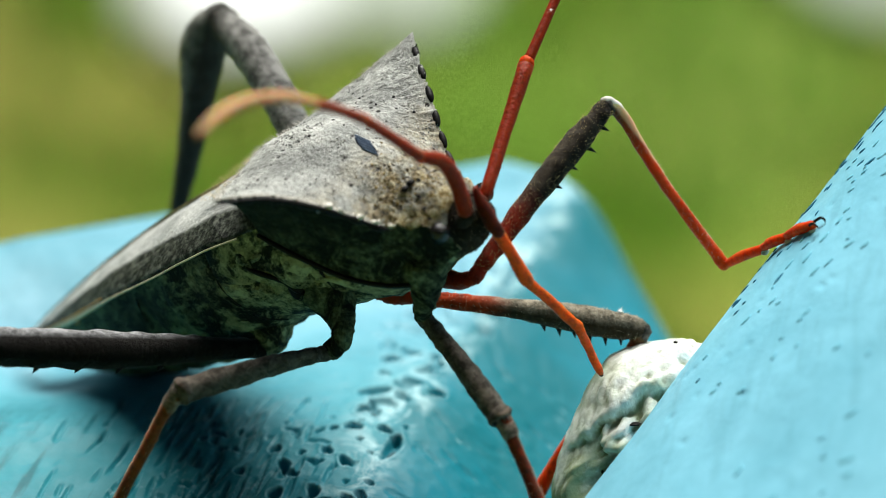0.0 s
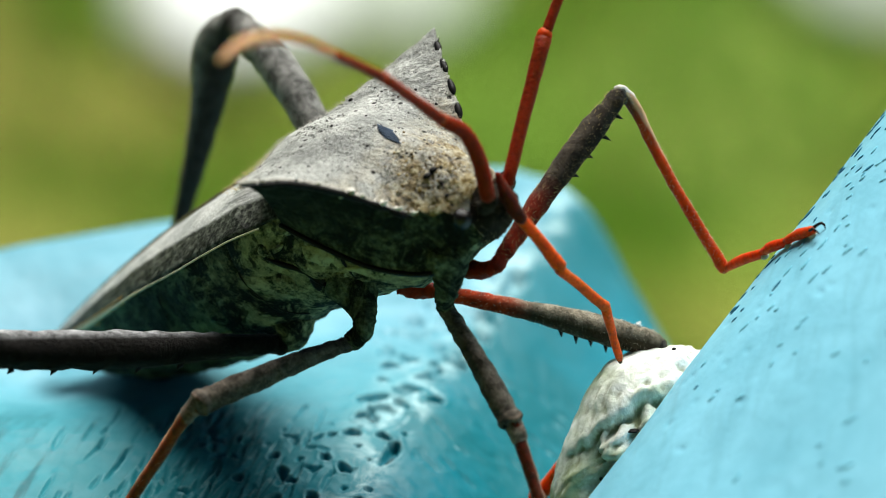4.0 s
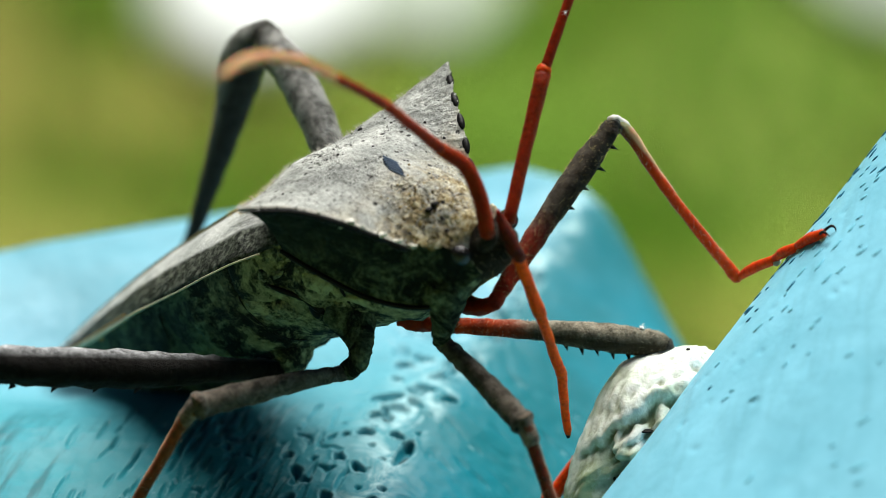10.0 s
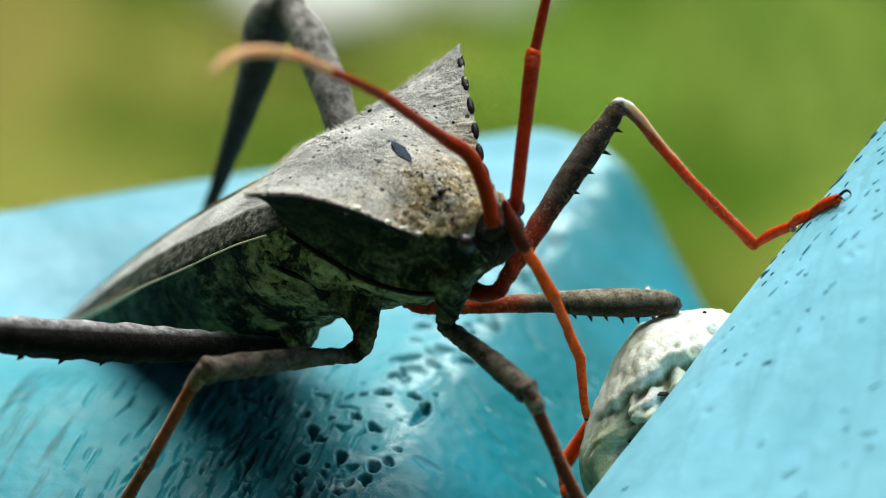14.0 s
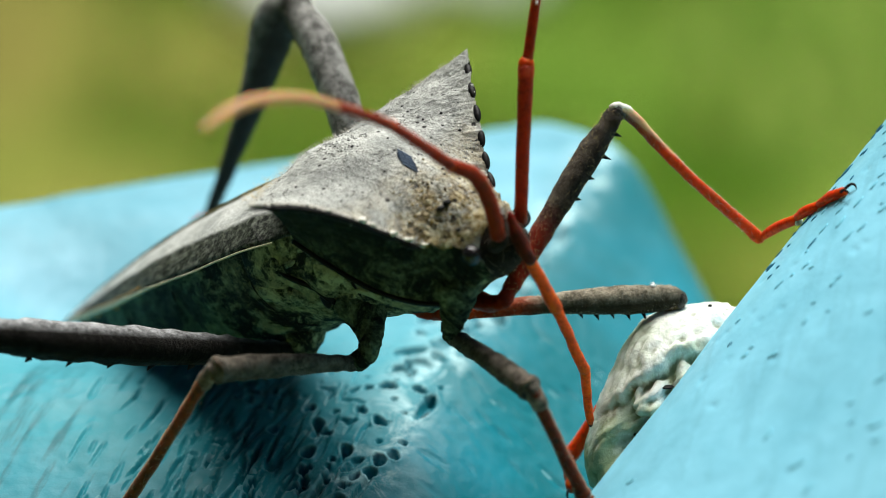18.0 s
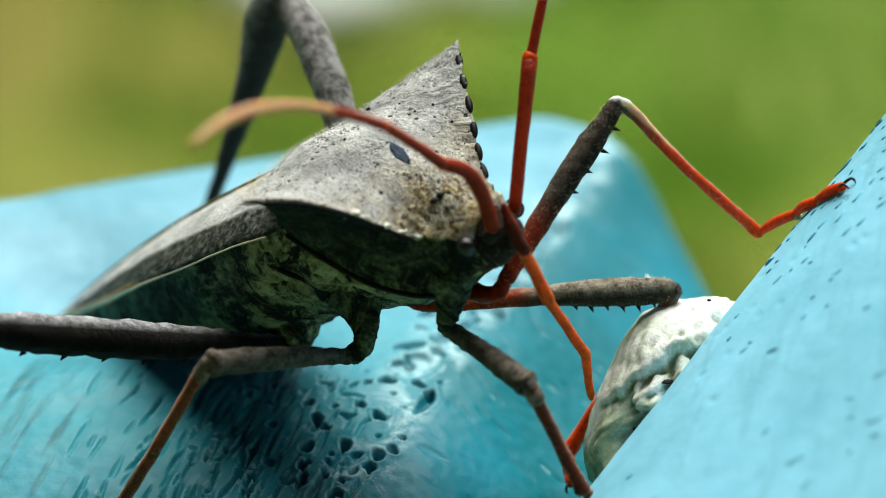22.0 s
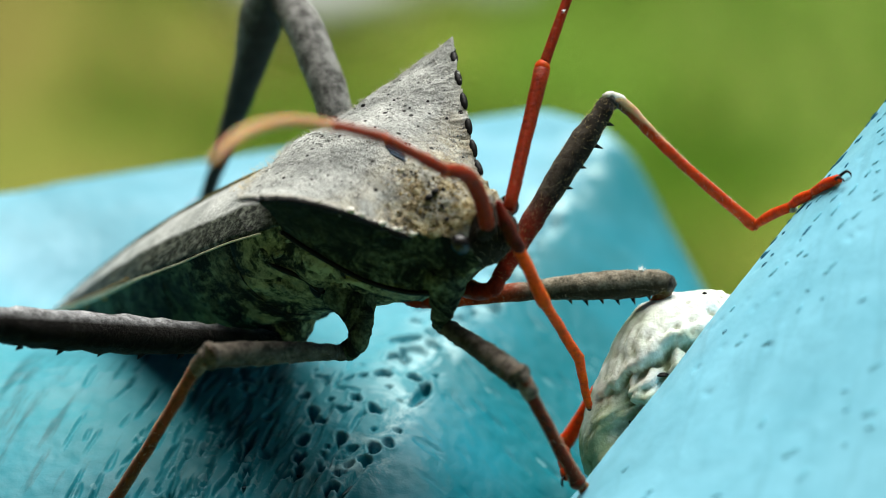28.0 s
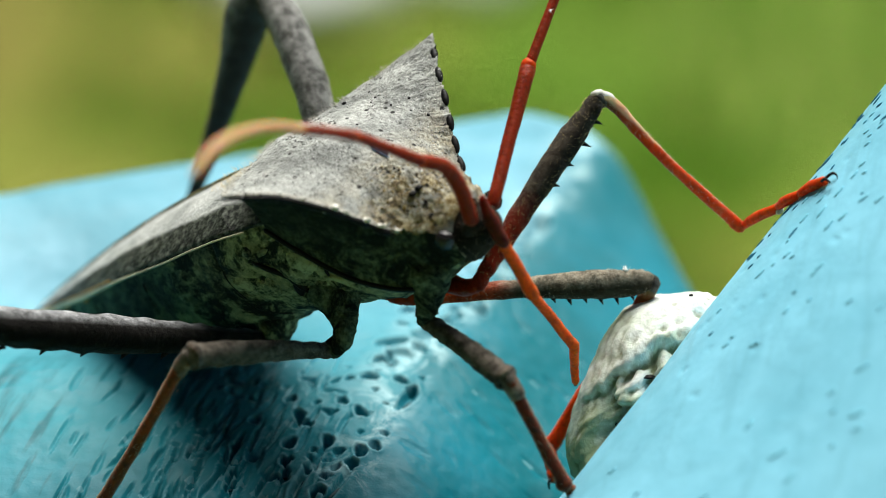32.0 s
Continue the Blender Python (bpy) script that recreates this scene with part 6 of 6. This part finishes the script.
    walk(BEAK_PARTS[0], [
    (0.0, pose(0.01284, -0.00050, -0.00052, 0.00, 67.69, 130.18)),
    (1.0, pose(0.01284, -0.00050, -0.00052, 0.00, 76.58, 139.74)),
    (2.0, pose(0.01284, -0.00050, -0.00052, 0.00, 67.09, 132.42)),
    (5.0, pose(0.01284, -0.00050, -0.00052, 0.00, 72.41, 97.57)),
    (6.0, pose(0.01284, -0.00050, -0.00052, 0.00, 60.51, 118.58)),
    (7.0, pose(0.01284, -0.00050, -0.00052, 0.00, 53.86, 124.81)),
    (8.0, pose(0.01284, -0.00050, -0.00052, 0.00, 59.06, 125.88)),
    (9.0, pose(0.01284, -0.00050, -0.00052, 0.00, 62.17, 143.88)),
    (10.0, pose(0.01284, -0.00050, -0.00052, 0.00, 68.49, 146.77)),
    (11.0, pose(0.01284, -0.00050, -0.00052, 0.00, 67.62, 163.98)),
    (12.0, pose(0.01284, -0.00050, -0.00052, 0.00, 64.77, 148.96)),
    (13.0, pose(0.01284, -0.00050, -0.00052, 0.00, 71.76, 122.10)),
    (14.0, pose(0.01284, -0.00050, -0.00052, 0.00, 68.11, 123.74)),
    (17.0, pose(0.01284, -0.00050, -0.00052, 0.00, 68.20, 130.53)),
    (18.0, pose(0.01284, -0.00050, -0.00052, 0.00, 66.25, 130.00)),
    (19.0, pose(0.01284, -0.00050, -0.00052, 0.00, 65.77, 136.22)),
    (20.0, pose(0.01284, -0.00050, -0.00052, 0.00, 69.02, 137.97)),
    (21.0, pose(0.01284, -0.00050, -0.00052, 0.00, 67.43, 132.09)),
    (22.0, pose(0.01284, -0.00050, -0.00052, 0.00, 66.44, 136.00)),
    (23.0, pose(0.01284, -0.00050, -0.00052, 0.00, 64.09, 142.40)),
    (24.0, pose(0.01284, -0.00050, -0.00052, 0.00, 65.85, 137.35)),
    (27.0, pose(0.01284, -0.00050, -0.00052, 0.00, 74.54, 144.80)),
    (28.0, pose(0.01284, -0.00050, -0.00052, 0.00, 74.41, 138.39)),
    (29.0, pose(0.01284, -0.00050, -0.00052, 0.00, 80.61, 151.98)),
    (30.0, pose(0.01284, -0.00050, -0.00052, 0.00, 84.72, 141.97)),
    (31.0, pose(0.01284, -0.00050, -0.00052, 0.00, 87.50, 128.22)),
    (32.0, pose(0.01284, -0.00050, -0.00052, 0.00, 72.82, 126.54)),
    ])
    walk(BEAK_PARTS[1], [
    (0.0, pose(0.01201, 0.00049, -0.00367, 0.00, 60.74, 103.38)),
    (1.0, pose(0.01224, 0.00001, -0.00383, 0.00, 54.03, 102.43)),
    (2.0, pose(0.01195, 0.00048, -0.00365, 0.00, 52.84, 99.55)),
    (5.0, pose(0.01271, 0.00052, -0.00376, 0.00, 51.05, 111.61)),
    (6.0, pose(0.01204, 0.00097, -0.00348, 0.00, 56.18, 109.60)),
    (7.0, pose(0.01170, 0.00115, -0.00327, 0.00, 67.15, 120.06)),
    (8.0, pose(0.01182, 0.00092, -0.00344, 0.00, 57.53, 116.93)),
    (9.0, pose(0.01156, 0.00044, -0.00353, 0.00, 59.78, 131.94)),
    (10.0, pose(0.01180, 0.00018, -0.00369, 0.00, 59.08, 144.10)),
    (11.0, pose(0.01160, -0.00014, -0.00367, 0.00, 60.48, 133.41)),
    (12.0, pose(0.01160, 0.00025, -0.00360, 0.00, 63.49, 133.29)),
    (13.0, pose(0.01228, 0.00040, -0.00375, 0.00, 63.74, 129.50)),
    (14.0, pose(0.01214, 0.00055, -0.00368, 0.00, 62.42, 139.54)),
    (17.0, pose(0.01202, 0.00046, -0.00368, 0.00, 66.71, 129.97)),
    (18.0, pose(0.01196, 0.00055, -0.00363, 0.00, 66.61, 138.18)),
    (19.0, pose(0.01183, 0.00047, -0.00362, 0.00, 72.31, 157.33)),
    (20.0, pose(0.01194, 0.00032, -0.00370, 0.00, 68.88, 145.83)),
    (21.0, pose(0.01197, 0.00047, -0.00366, 0.00, 70.62, 135.11)),
    (22.0, pose(0.01186, 0.00044, -0.00364, 0.00, 61.85, 123.24)),
    (23.0, pose(0.01167, 0.00041, -0.00358, 0.00, 67.84, 133.02)),
    (24.0, pose(0.01182, 0.00044, -0.00363, 0.00, 73.03, 142.40)),
    (27.0, pose(0.01210, 0.00002, -0.00380, 0.00, 66.20, 130.24)),
    (28.0, pose(0.01216, 0.00011, -0.00380, 0.00, 62.47, 127.30)),
    (29.0, pose(0.01235, -0.00024, -0.00388, 0.00, 63.37, 128.12)),
    (30.0, pose(0.01260, -0.00031, -0.00391, 0.00, 58.47, 127.37)),
    (31.0, pose(0.01275, -0.00038, -0.00392, 0.00, 57.71, 121.15)),
    (32.0, pose(0.01224, 0.00031, -0.00377, 0.00, 61.23, 116.87)),
    ])
    walk(BEAK_PARTS[2], [
    (0.0, pose(0.01157, 0.00234, -0.00707, 0.00, 57.96, 138.30)),
    (1.0, pose(0.01175, 0.00225, -0.00699, 0.00, 56.47, 140.54)),
    (2.0, pose(0.01156, 0.00280, -0.00676, 0.00, 60.65, 156.58)),
    (5.0, pose(0.01180, 0.00280, -0.00680, 0.00, 56.04, 147.56)),
    (6.0, pose(0.01131, 0.00301, -0.00672, 0.00, 74.27, 169.80)),
    (7.0, pose(0.01094, 0.00246, -0.00686, 0.00, 62.57, 175.42)),
    (8.0, pose(0.01087, 0.00278, -0.00673, 0.00, 65.08, -136.91)),
    (9.0, pose(0.01025, 0.00190, -0.00690, 0.00, 64.28, 175.34)),
    (10.0, pose(0.01018, 0.00136, -0.00703, 0.00, 58.90, 165.65)),
    (11.0, pose(0.01028, 0.00125, -0.00706, 0.00, 56.19, 157.94)),
    (12.0, pose(0.01041, 0.00151, -0.00709, 0.00, 67.21, 171.00)),
    (13.0, pose(0.01118, 0.00173, -0.00725, 0.00, 52.42, 158.11)),
    (14.0, pose(0.01076, 0.00173, -0.00713, 0.00, 59.18, 165.27)),
    (17.0, pose(0.01103, 0.00164, -0.00726, 0.00, 52.41, 156.20)),
    (18.0, pose(0.01081, 0.00158, -0.00721, 0.00, 55.39, 160.10)),
    (19.0, pose(0.01074, 0.00092, -0.00734, 0.00, 58.73, 148.34)),
    (20.0, pose(0.01078, 0.00110, -0.00734, 0.00, 54.32, 147.63)),
    (21.0, pose(0.01105, 0.00138, -0.00734, 0.00, 51.30, 151.87)),
    (22.0, pose(0.01086, 0.00198, -0.00708, 0.00, 48.85, 152.80)),
    (23.0, pose(0.01066, 0.00148, -0.00719, 0.00, 55.03, 146.06)),
    (24.0, pose(0.01092, 0.00114, -0.00736, 0.00, 54.35, 145.75)),
    (27.0, pose(0.01109, 0.00122, -0.00737, 0.00, 54.42, 148.86)),
    (28.0, pose(0.01107, 0.00154, -0.00726, 0.00, 55.37, 153.07)),
    (29.0, pose(0.01127, 0.00114, -0.00736, 0.00, 46.98, 141.11)),
    (30.0, pose(0.01136, 0.00131, -0.00723, 0.00, 50.99, 151.34)),
    (31.0, pose(0.01167, 0.00140, -0.00722, 0.00, 51.57, 153.56)),
    (32.0, pose(0.01140, 0.00198, -0.00719, 0.00, 42.78, 151.99)),
    ])


motions()
